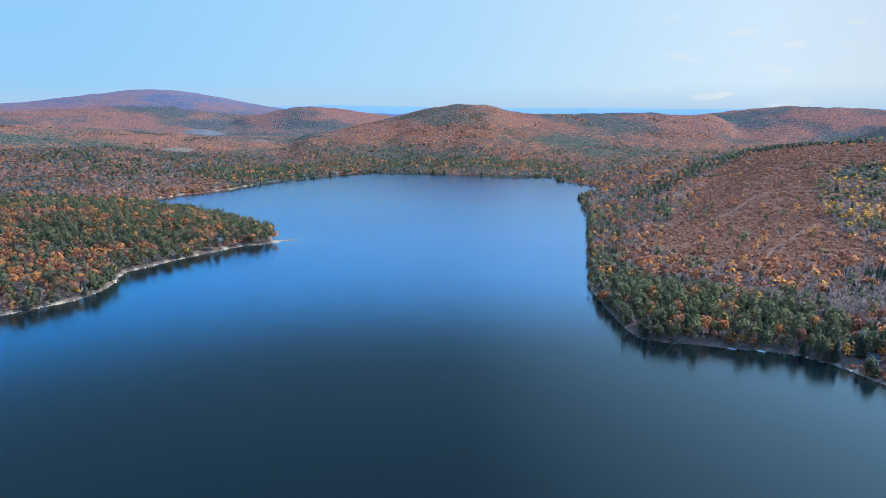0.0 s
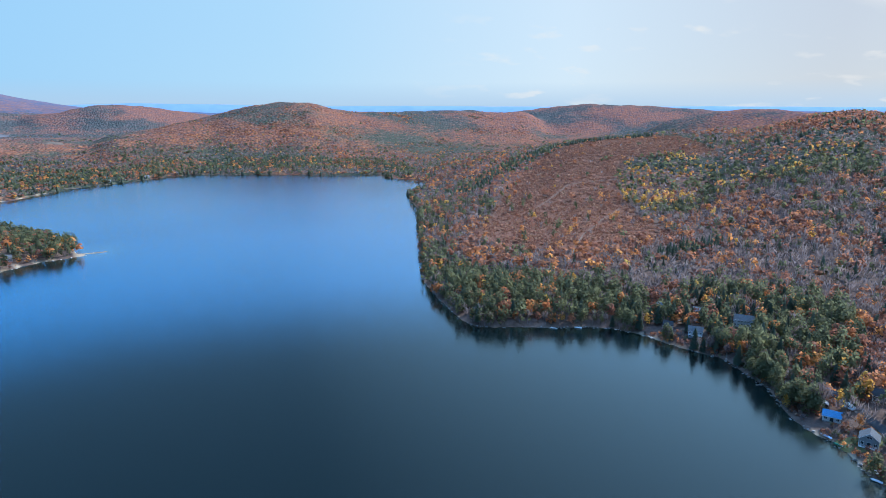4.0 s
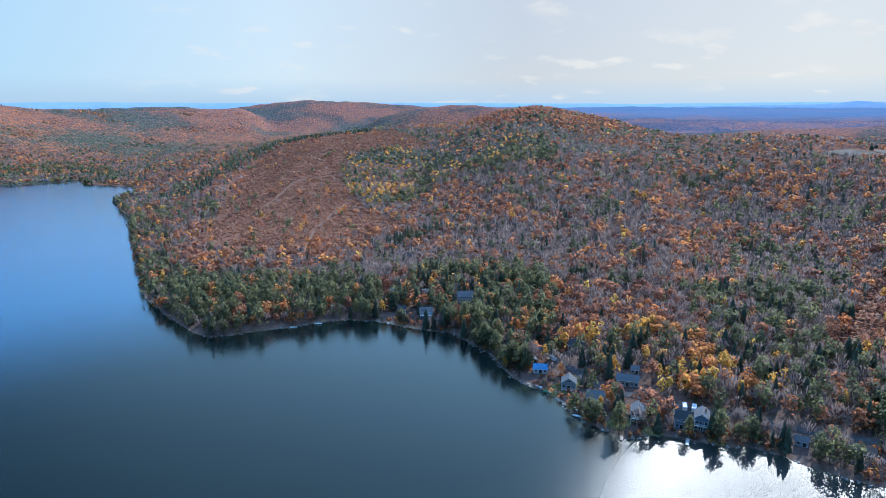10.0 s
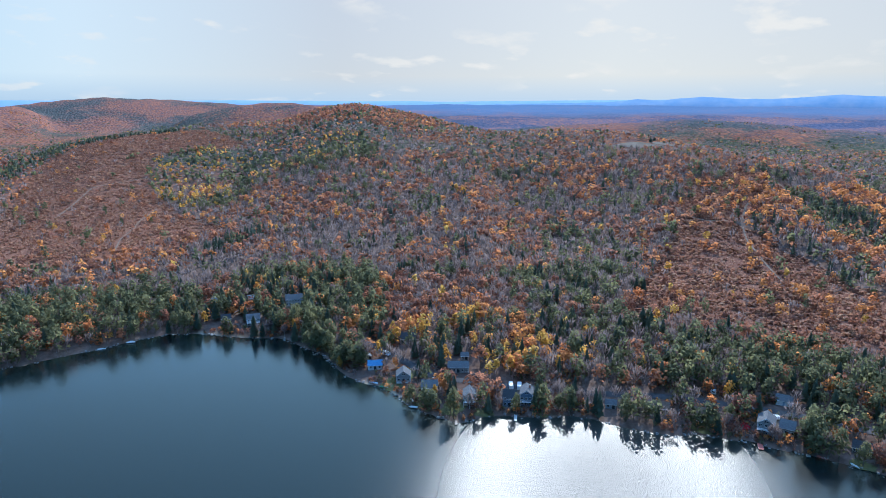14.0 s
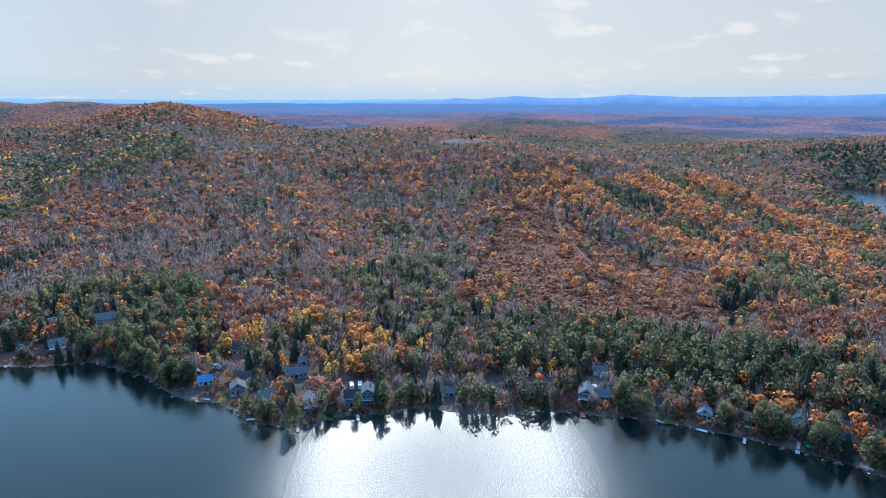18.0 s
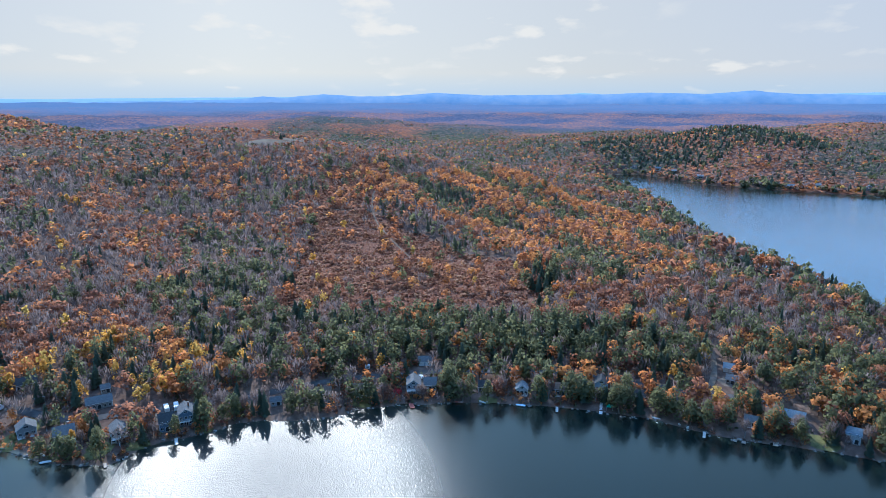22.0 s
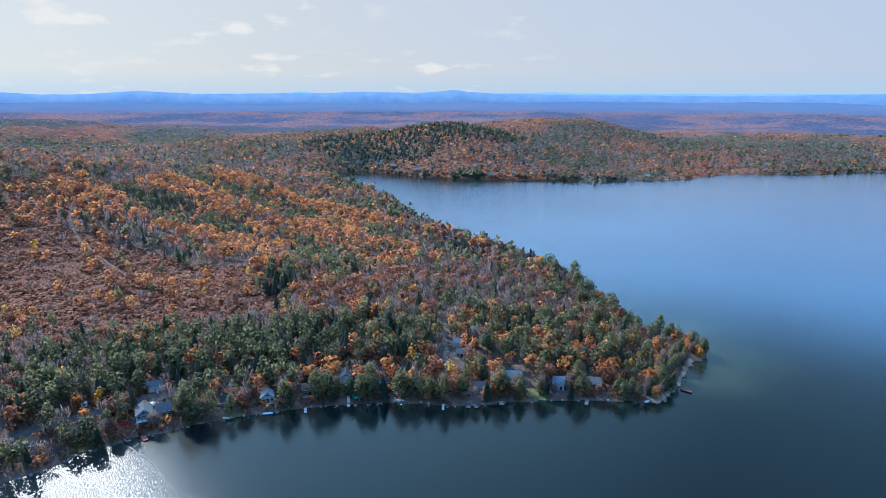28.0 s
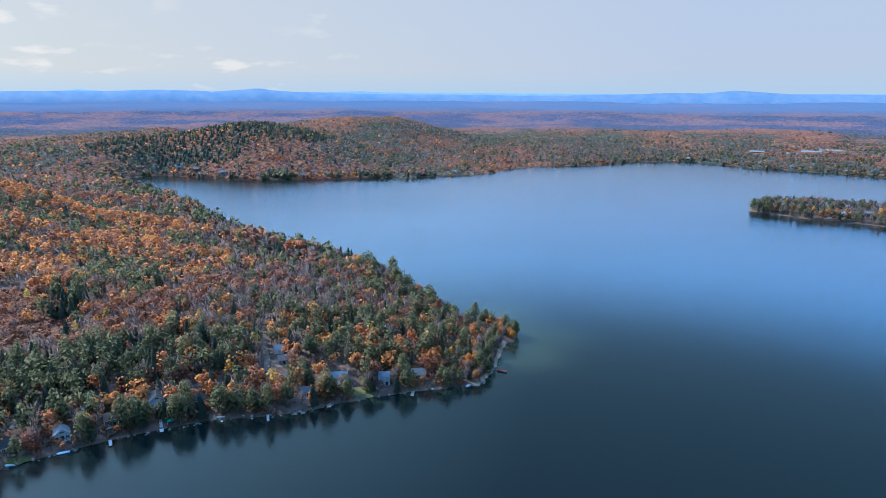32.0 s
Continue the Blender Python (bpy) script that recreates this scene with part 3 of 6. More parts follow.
# sandy stretches: bearing and half width
BEACHES = [(-20, 7), (-31, 4), (34.5, 1.2), (37.3, 1.0), (49.3, 1.4), (51, 0.8), (133, 1.5), (132, 0.8), (126, 1.0), (154, 0.4)]
radii = SCALE * np.concatenate([[0.01, 60, 120, 170], np.arange(200, 420, 4.0), np.geomspace(420, 2750, 125)])
gx, gy, quads = ring_sheet(radii, 640)
gd = inland(gx, gy)
gz = ground(gx, gy, gd)
far_off = np.clip((np.hypot(gx, gy) - 1600) / 500, 0, 1)
gz = gz + far_off * (8 + fractal(gx, gy, 55, 2) * 6) * np.clip(gd / 40, 0, 1)
bearing = np.degrees(np.arctan2(gx, gy))
sandy = sum(np.clip(1.5 - np.abs(bearing - a) / w, 0, 1) for a, w in BEACHES)
shore = np.clip(1 - np.abs(gd - 0.3) / 2.3, 0, 1) * np.clip(sandy + 0.08, 0, 1)
scrub = sum(np.clip(0.5 + edge_distance(gx, gy, polar(p)) / 12, 0, 1) for p, shares, thick in STANDS if shares[6] > 0.5)
land = mesh_object("ground", np.stack([gx, gy, gz], 1), quads[:, ::-1], [LAND], [("shore", np.clip(shore, 0, 1)), ("scrub", np.clip(scrub, 0, 1)), ("wooded", np.clip((np.hypot(gx, gy) - 900) / 300, 0, 1)), ("hazed", np.clip((np.hypot(gx, gy) - 2000) / 700, 0, 1) * np.clip((bearing - 28) / 34, 0.25, 1))], smooth=True)
tagged(land, "rolling ground covered in brown leaf litter round the lake", "ground", kind="structure")

fx, fy, fq = ring_sheet(np.geomspace(2640 * SCALE, 4880, 54), 560)
fr, fa = np.hypot(fx, fy), np.degrees(np.arctan2(fx, fy))
fz = ground(fx, fy) + 8 + fractal(fx, fy, 55, 2) * 6 - 14 * np.clip((2720 * SCALE - fr) / 60, 0, 1)
# how much blue haze is painted into the colour, by distance and bearing
haze_blue = np.clip((fr + fractal(fx, fy, 500, 3) * 200 - 3250) / 500, 0, 1) * np.clip((fa - 48) / 10, 0, 1) + np.clip((fr - 3300) / 1600, 0, 0.6) * np.clip((62 - fa) / 12, 0, 1)
distant = mesh_object("backdrop", np.stack([fx, fy, fz], 1), fq[:, ::-1], [DISTANT], [("far", np.clip(haze_blue, 0, 1))], smooth=True)
tagged(distant, "distant wooded country with painted blue haze towards the horizon", "distance", kind="structure")

wx, wy, wq = ring_sheet(SCALE * np.concatenate([[0.01], np.arange(40, 420, 8.0), np.geomspace(420, 1500, 30)]), 360)
wd = inland(wx, wy)
# rougher water placed where the camera sees the sun's glint, to spread it
(bx, by), = polar([71, 195])
glint_x, glint_y = wx - bx, wy - by
glint_patch = np.exp(-((glint_x * 0.33 - glint_y * 0.94) / (58 * SCALE)) ** 2 - ((glint_x * 0.94 + glint_y * 0.33) / (95 * SCALE)) ** 2)
bars = sum(np.exp(-((wx - px) ** 2 + (wy - py) ** 2) / (2 * (sd * SCALE) ** 2)) for (px, py), sd in zip(polar([138, 312, 136.5, 285, -14, 604, -12.8, 618, 134, 345]), (13, 12, 12, 10, 14)))
water = mesh_object("water", np.stack([wx, wy, 0 * wx], 1), wq[:, ::-1], [WATER_MAT], [("chop", 0.12 + 0.34 * glint_patch), ("ripple", np.clip(0.2 + 1.3 * glint_patch ** 1.5 + 0.3 * np.clip((np.hypot(wx, wy) - 380) / 500, 0, 1) + 0.1 * fractal(wx, wy, 160, 3), 0.2, 2.2)), ("shallow", np.clip(np.clip(1 + wd / 14, 0, 1) ** 2 * 0.7 + bars * 0.8, 0, 1))], smooth=True)
tagged(water, "blue lake water with small ripples and a bright sun path", "water", kind="structure")


# far ranges beyond the woods, their haze painted in as a glowing blue
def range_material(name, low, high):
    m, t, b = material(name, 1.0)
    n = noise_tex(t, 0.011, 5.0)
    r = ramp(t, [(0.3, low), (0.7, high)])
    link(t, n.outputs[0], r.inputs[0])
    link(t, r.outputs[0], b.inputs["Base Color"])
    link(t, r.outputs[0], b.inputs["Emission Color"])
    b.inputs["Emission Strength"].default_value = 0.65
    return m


def far_range(name, label, dist, tops, mat, rough):
    """A long ridge of hills far off: bearing and height of its tops, with slopes towards the lake."""
    az = np.arange(tops[0], tops[-2], 0.15)
    top = np.interp(az, tops[0::2], tops[1::2]) + 30
    top = top + fractal(az * 20, az * 0, 30, 4) * rough
    rows = [(0.0, dist - 260), (0.55, dist - 130), (1.0, dist), (0.5, dist + 60)]
    v = []
    for f, r in rows:
        z = 20 + (top - 20) * f + fractal(az * 30, az * 0 + r, 25, 3) * rough * (0.5 < f < 1)
        v.append(np.stack([r * np.sin(np.radians(az)), r * np.cos(np.radians(az)), z], 1))
    n = len(az)
    i, j = np.meshgrid(np.arange(len(rows) - 1), np.arange(n - 1), indexing="ij")
    q = np.stack([i * n + j, i * n + j + 1, (i + 1) * n + j + 1, (i + 1) * n + j], -1).reshape(-1, 4)
    return tagged(mesh_object(name, np.concatenate(v), q, [mat], smooth=True), label, "hills", kind="structure")


HAZE_1 = range_material("hazy_range", (0.042, 0.083, 0.152), (0.066, 0.1, 0.16))
HAZE_2 = range_material("pale_hazy_range", (0.066, 0.115, 0.19), (0.08, 0.13, 0.205))
far_range("backdrop", "mountain range on the horizon in painted blue haze", 4790,
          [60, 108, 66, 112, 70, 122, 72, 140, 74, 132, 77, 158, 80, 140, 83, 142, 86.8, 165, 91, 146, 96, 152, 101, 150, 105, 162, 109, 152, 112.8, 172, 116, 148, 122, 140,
           130, 132, 138, 128, 144, 136, 147, 146, 150, 144, 152.4, 162, 156, 140, 163, 132, 172, 125, 182, 110], HAZE_1, 4)
far_range("backdrop", "hills on the far horizon in painted pale blue haze", 4860,
          [50, 112, 60, 128, 70, 134, 80, 140, 95, 144, 98, 150, 99.4, 163, 101, 152, 104, 148, 118, 150, 121, 158, 124, 150, 130, 146, 145, 140, 165, 138, 180, 120], HAZE_2, 2)
far_range("backdrop", "ridge behind the northern hills in painted pale blue haze", 4860,
          [-22, 110, -14, 140, -10, 152, -6, 147, -2, 143, 6, 134, 12, 136, 20, 132, 30, 130, 38, 134, 46, 128, 52, 128, 60, 118], HAZE_2, 2)


# ---- helpers for built things ----
def at(az, r, lift=0.0, turn=0.0):
    """A pose on the ground at a bearing and distance; its -y side faces the middle of the bay."""
    (x, y), = polar([az, r])
    z = max(float(ground(np.array([x]), np.array([y]))[0]), 0.0)
    return pose(x, y, z + lift, 0, 0, -az + turn)


def part(name, bm, mat, parent=None, label=""):
    me = bpy.data.meshes.new(name)
    bm.to_mesh(me)
    bm.free()
    me.materials.append(mat)
    ob = new(name, me)
    ob.parent = parent
    if label:
        ob["label"] = label
    return ob


def box(bm, x0, x1, y0, y1, z0, z1, bevel=0.0):
    v = [bm.verts.new((x, y, z)) for z in (z0, z1) for y in (y0, y1) for x in (x0, x1)]
    faces = [bm.faces.new([v[i] for i in f]) for f in ((0, 2, 3, 1), (4, 5, 7, 6), (0, 1, 5, 4), (2, 6, 7, 3), (0, 4, 6, 2), (1, 3, 7, 5))]
    if bevel:
        bmesh.ops.bevel(bm, geom=list({e for f in faces for e in f.edges}), offset=bevel, segments=1, affect="EDGES")
    return bm


def boxes(*dims, bevel=0.0):
    bm = bmesh.new()
    for d in dims:
        box(bm, *d, bevel=bevel)
    return bm


def prism(points, y0, y1):
    """An outline in x and z, drawn out along y."""
    bm = bmesh.new()
    a = [bm.verts.new((x, y0, z)) for x, z in points]
    b = [bm.verts.new((x, y1, z)) for x, z in points]
    bm.faces.new(a)
    bm.faces.new(b[::-1])
    for i in range(len(points)):
        j = (i + 1) % len(points)
        bm.faces.new([a[j], a[i], b[i], b[j]])
    bmesh.ops.recalc_face_normals(bm, faces=bm.faces)
    return bm


def tube(r, y0, y1, sides=10, x=0.0, z=0.0):
    """A round bar along y."""
    return prism([(x + r * math.cos(6.2832 * i / sides), z + r * math.sin(6.2832 * i / sides)) for i in range(sides)], y0, y1)


def turned(bm, m):
    bmesh.ops.transform(bm, matrix=m, verts=bm.verts)
    return bm


def thing(name, label, category, m, group=""):
    ob = new(name)
    ob.empty_display_size = 0.5
    ob.matrix_world = m
    return tagged(ob, label, category, group)


def lofted(sections):
    """Rings of equal count joined to a skin, capped at both ends."""
    bm = bmesh.new()
    rings = [[bm.verts.new(p) for p in s] for s in sections]
    for a, b in zip(rings, rings[1:]):
        for i in range(len(a)):
            j = (i + 1) % len(a)
            bm.faces.new([a[i], a[j], b[j], b[i]])
    bm.faces.new(rings[0][::-1])
    bm.faces.new(rings[-1])
    bmesh.ops.recalc_face_normals(bm, faces=bm.faces)
    return bm


# ---- woods ----
def rot_to(n):
    """Two sideways vectors for each normal."""
    a = np.where(np.abs(n[:, 2:3]) > 0.9, [[1.0, 0, 0]], [[0, 0, 1.0]])
    u = np.cross(n, a)
    u /= np.linalg.norm(u, axis=1, keepdims=True) + 1e-9
    return u, np.cross(n, u)


def stem(h, r, sides=3, lean=0.0):
    k = np.arange(sides) * 2 * np.pi / sides
    ring = np.stack([np.cos(k), np.sin(k), 0 * k], 1)
    v = np.concatenate([ring * [r, r, 1], ring * [r * 0.35, r * 0.35, 1] + [lean, 0, h]])
    i = np.arange(sides)
    j = (i + 1) % sides
    return v, np.stack([i, j, j + sides, i + sides], 1)


def unit(v):
    return v / (np.linalg.norm(v, axis=1, keepdims=True) + 1e-9)


def leafy(rs, n, size, wide=0.3, low=0.3, lobes=5, point=0.0):
    """A broad crown of height 1: leaf sprays on several rounded boughs, with gaps between them. Gives places, quads and normals."""
    cz, hz = (1 + low) / 2, (1 - low) / 2
    lob = unit(rs.normal(size=(lobes, 3)))
    lob = lob * [wide * 0.5, wide * 0.5, hz * 0.5] + [0, 0, cz]
    if lobes == 1:
        lob = np.array([[0, 0, cz]])
    rad = np.array([wide * (0.62 if lobes > 1 else 0.95), wide * (0.62 if lobes > 1 else 0.95), hz * (0.62 if lobes > 1 else 0.98)]) * rs.uniform(0.8, 1.15, (lobes, 1))
    which = rs.randint(lobes, size=n)
    d = rs.normal(size=(n, 3))
    d[:, 2] = d[:, 2] * 0.9 + 0.3
    d = unit(d)
    p = lob[which] + d * rad[which] * rs.uniform(0.85, 1.12, (n, 1))
    u, w = rot_to(unit(d + rs.normal(size=(n, 3)) * 0.55))
    a = rs.uniform(0, 6.28, (n, 1))
    u, w = u * np.cos(a) + w * np.sin(a), w * np.cos(a) - u * np.sin(a)
    sz = size * rs.uniform(0.6, 1.3, (n, 1))
    v = np.stack([p - u * sz, p - w * sz * 0.7, p + u * sz, p + w * sz * 0.7 + d * sz * 0.3], 1).reshape(-1, 3)
    q, nrm = np.arange(4 * n).reshape(-1, 4), np.repeat(d, 4, 0)
    k = np.clip(1 + point * (0.5 - (v[:, 2:3] - low) / (1 - low)), 0.3, 1.6)
    v = v * np.concatenate([k, k, k * 0 + 1], 1)
    whole = unit((v - [0, 0, cz - 0.1]) / [wide, wide, hz])
    return v, q, unit(nrm * 0.45 + whole * 0.45 + [0, 0, 0.4])


def needled(rs, tiers, per, wide=0.22, low=0.15, ragged=0.25, top=1.0):
    """A conifer of height 1: tiers of drooping boughs."""
    out, nrm = [], []
    for i in range(tiers):
        f = (i + 0.5) / tiers
        z = low + (top - low) * f ** 0.9
        reach = wide * (1 - f) ** 0.75 + 0.025
        for k in range(per):
            if rs.rand() < ragged * 0.4:
                continue
            a = (k + rs.uniform(-0.3, 0.3) + 0.5 * (i % 2)) * 2 * np.pi / per
            rr = reach * rs.uniform(1 - ragged, 1 + ragged)
            d, q = np.array([np.cos(a), np.sin(a), 0]), np.array([-np.sin(a), np.cos(a), 0])
            zz = z + rs.uniform(-0.02, 0.02)
            w = rr * 0.5 + 0.01
            lift = (top - low) / tiers
            out.append([d * rr * 0.05 + [0, 0, zz + lift * 0.9], d * rr * 0.55 - q * w + [0, 0, zz + lift * 0.1], d * rr + [0, 0, zz - lift * 0.35],
                        d * rr * 0.55 + q * w + [0, 0, zz + lift * 0.1]])
            nrm.append([d * 0.5 + [0, 0, 0.9], d * 0.8 - q * 0.4 + [0, 0, 0.5], d + [0, 0, 0.25], d * 0.8 + q * 0.4 + [0, 0, 0.5]])
    v = np.array(out).reshape(-1, 3)
    return v, np.arange(len(v)).reshape(-1, 4), unit(np.array(nrm).reshape(-1, 3))


def spire(rs, wide, low):
    """A far conifer: a ragged cone of two skirts."""
    ring = []
    for f, (rr, z) in enumerate(((1.0, low), (0.62, low + (1 - low) * 0.42), (0.1, 1.0))):
        k = f * 0.785 + np.arange(4) * 1.5708
        ring.append(np.stack([np.cos(k) * rr * wide, np.sin(k) * rr * wide, 0 * k + z], 1) * rs.uniform(0.85, 1.12, (4, 1)))
    v = np.concatenate(ring)
    q = np.array([(i + f * 4, (i + 1) % 4 + f * 4, (i + 1) % 4 + f * 4 + 4, i + f * 4 + 4) for f in (0, 1) for i in range(4)])
    return v, q, unit(np.concatenate([v[:, :2] / wide * 1.3, np.full((12, 1), 0.5)], 1))


def twiggy(rs, n, wide=0.26, low=0.3, thick=0.012):
    """A leafless crown of height 1: thin limbs and twigs that spread from the fork into a rounded head."""
    out, nrm = [], []
    fork, head = np.array([0, 0, low]), np.array([0, 0, 0.62])
    for i in range(n):
        d = rs.normal(size=3)
        d[2] = abs(d[2]) * 0.9 + 0.15 * rs.normal()
        d /= np.linalg.norm(d)
        tip = head + d * [wide, wide, 0.38] * rs.uniform(0.75, 1.08)
        p = fork + (tip - fork) * (rs.uniform(0.5, 0.82) if i % 4 else rs.uniform(0.1, 0.4)) + rs.normal(size=3) * [wide * 0.16, wide * 0.16, 0.03]
        q = np.cross(tip - p, rs.normal(size=3))
        q *= thick * rs.uniform(0.6, 1.6) / np.linalg.norm(q)
        m = p * 0.4 + tip * 0.6
        out.append([p, m + q * 1.4, tip, m - q * 1.4])
        nrm.append([d * 0.6 + [0, 0, 0.3]] * 4)
    v = np.array(out).reshape(-1, 3)
    return v, np.arange(len(v)).reshape(-1, 4), unit(np.array(nrm).reshape(-1, 3))


def tree_shape(kind, rs, level):
    """One tree of height 1: places, quads, slots (0 foliage, 1 bark) and normals. level 0 is the finest."""
    if kind in ("oak", "maple", "birch"):
        n, size, lobes = [(78, 0.072, 6), (26, 0.115, 4), (7, 0.22, 2)][level]
        wide = {"oak": 0.33, "maple": 0.31, "birch": 0.22}[kind] * rs.uniform(0.85, 1.2)
        crown = leafy(rs, n, size, wide, 0.25 if kind != "birch" else 0.2, lobes, point=0.3)
    elif kind == "pine":
        n, size, lobes = [(90, 0.062, 8), (28, 0.1, 5), (7, 0.21, 2)][level]
        crown = leafy(rs, n, size, 0.25 * rs.uniform(0.85, 1.2), 0.12, lobes, point=0.55)
    elif kind == "spruce":
        crown = spire(rs, 0.27 * rs.uniform(0.85, 1.25), 0.05) if level == 2 else needled(rs, *[(9, 8), (6, 5)][level], 0.19 * rs.uniform(0.85, 1.25), 0.1)
    elif kind == "bare":
        n, th = [(46, 0.0105), (13, 0.028), (5, 0.075)][level]
        crown = twiggy(rs, n, 0.34, 0.25, th)
    else:
        crown = leafy(rs, [22, 10, 6][level], [0.24, 0.3, 0.38][level], 0.6, 0.05, 3)
    v, q, nrm = crown
    if level > 1 or kind == "shrub":
        return v, q, np.zeros(len(q), int), nrm
    sv, sq = stem(0.85 if kind in ("pine", "spruce", "bare") else 0.6, 0.016 if kind != "bare" else 0.012)
    return np.concatenate([v, sv]), np.concatenate([q, sq + len(v)]), np.concatenate([np.zeros(len(q), int), np.ones(len(sq), int)]), np.concatenate([nrm, unit(sv * [1, 1, 0])])


def wood(name, label, kind, level, x, y, z, h, rs):
    """Many trees of one kind as one mesh."""
    n = len(x)
    if not n:
        return
    shapes = [tree_shape(kind, rs, level) for _ in range(8)]
    which, turn, vary, fat = rs.randint(8, size=n), rs.uniform(0, 6.28, n), rs.uniform(0, 0.75, n), rs.uniform(0.85, 1.25, n) * (1, 1.05, 1.25)[level] * (1.14 if kind in ("oak", "maple") else 1)
    V, Q, S, A, N, base = [], [], [], [], [], 0
    for k, (v, q, s, nrm) in enumerate(shapes):
        m = np.nonzero(which == k)[0]
        if not len(m):
            continue
        c, sn = np.cos(turn[m])[:, None], np.sin(turn[m])[:, None]
        hh, f = h[m][:, None], fat[m][:, None]
        px = (v[:, 0] * c - v[:, 1] * sn) * hh * f + x[m][:, None]
        py = (v[:, 0] * sn + v[:, 1] * c) * hh * f + y[m][:, None]
        pz = v[:, 2] * hh + z[m][:, None]
        V.append(np.stack([px, py, pz], -1).reshape(-1, 3))
        N.append(np.stack([nrm[:, 0] * c - nrm[:, 1] * sn, nrm[:, 0] * sn + nrm[:, 1] * c, nrm[:, 2] + 0 * c], -1).reshape(-1, 3))
        Q.append((q[None] + (np.arange(len(m)) * len(v))[:, None, None]).reshape(-1, 4) + base)
        S.append(np.tile(s, len(m)))
        A.append(np.repeat(vary[m], len(v)))
        base += len(v) * len(m)
    ob = mesh_object(name, np.concatenate(V), np.concatenate(Q), [LEAF[kind], PALE_BARK if kind in ("birch", "bare") else BARK], [("vary", np.concatenate(A))], np.concatenate(S), True, np.concatenate(N))
    return tagged(ob, label, "woods", kind="stuff")


KINDS = ["pine", "spruce", "oak", "maple", "birch", "bare", "shrub"]
# bare strips and yards: a line by bearing and distance, and its half width
ROADS = {
    "road": ([47.5, 306, 49.5, 290, 51.2, 278, 52.9, 267, 55.1, 255, 58, 251, 61, 250, 65.2, 249, 70.6, 250, 77.2, 255, 83.8, 258, 88.9, 260, 96, 262, 101.7, 262, 107, 259, 111.5, 259, 117, 262], 2.5),
    "drive": ([111.5, 259, 112, 268, 112, 280, 111.6, 300], 1.6),
    "upper_track": ([75.5, 623, 76, 593, 78.1, 576, 80.9, 586, 81.4, 542, 83.2, 484, 85.1, 438, 86.4, 404], 0.9),
    "crest_track": ([80.9, 586, 81.1, 638, 83.4, 694, 83.8, 738, 81.5, 788], 1.1),
    "cut_track": ([23.7, 732, 26.5, 860, 30.6, 890, 32.1, 754, 37.1, 634], 0.8),
    "log_track": ([27, 500, 28, 590, 29.5, 680, 31, 740], 0.7),
}
OPEN = [(-13.9, 601, 13), (72.5, 850, 34), (74.5, 884, 20), (-20.4, 2180, 66), (-22.6, 1600, 55), (-16, 1800, 40), (-33.8, 674, 10), (-35.5, 676, 10), (14.7, 1243, 26), (154.5, 1410, 24), (158.4, 1440, 40), (160.5, 1445, 40),
        (34.2, 347, 6), (37.5, 337, 8), (36, 345, 6), (38.6, 340, 6), (41.5, 352, 6), (49.2, 262, 8), (48.6, 266, 7), (50.4, 255, 8), (51.5, 250, 7), (53.8, 238, 5), (55.6, 232, 4), (51.6, 262, 6), (62.3, 244, 8), (85, 250, 7), (91, 244, 6), (120, 250, 6)]


def clear_of(x, y):
    """True where neither a road nor a yard keeps trees away."""
    ok = np.ones(len(x), bool)
    for pairs, half in ROADS.values():
        p = polar(pairs)
        for (ax, ay), (bx, by) in zip(p[:-1], p[1:]):
            dx, dy = bx - ax, by - ay
            t = np.clip(((x - ax) * dx + (y - ay) * dy) / (dx * dx + dy * dy), 0, 1)
            ok &= np.hypot(x - ax - t * dx, y - ay - t * dy) > half + (2.8 if half > 2 else 2.0)
    fronts = [(az, r - 4, rad * 0.5) for az, r, rad in HOUSE_SPOTS]
    for az, r, rad in OPEN + HOUSE_SPOTS + fronts:
        (cx, cy), = polar([az, r])
        ok &= np.hypot(x - cx, y - cy) > rad * 0.95 + 1
    return ok


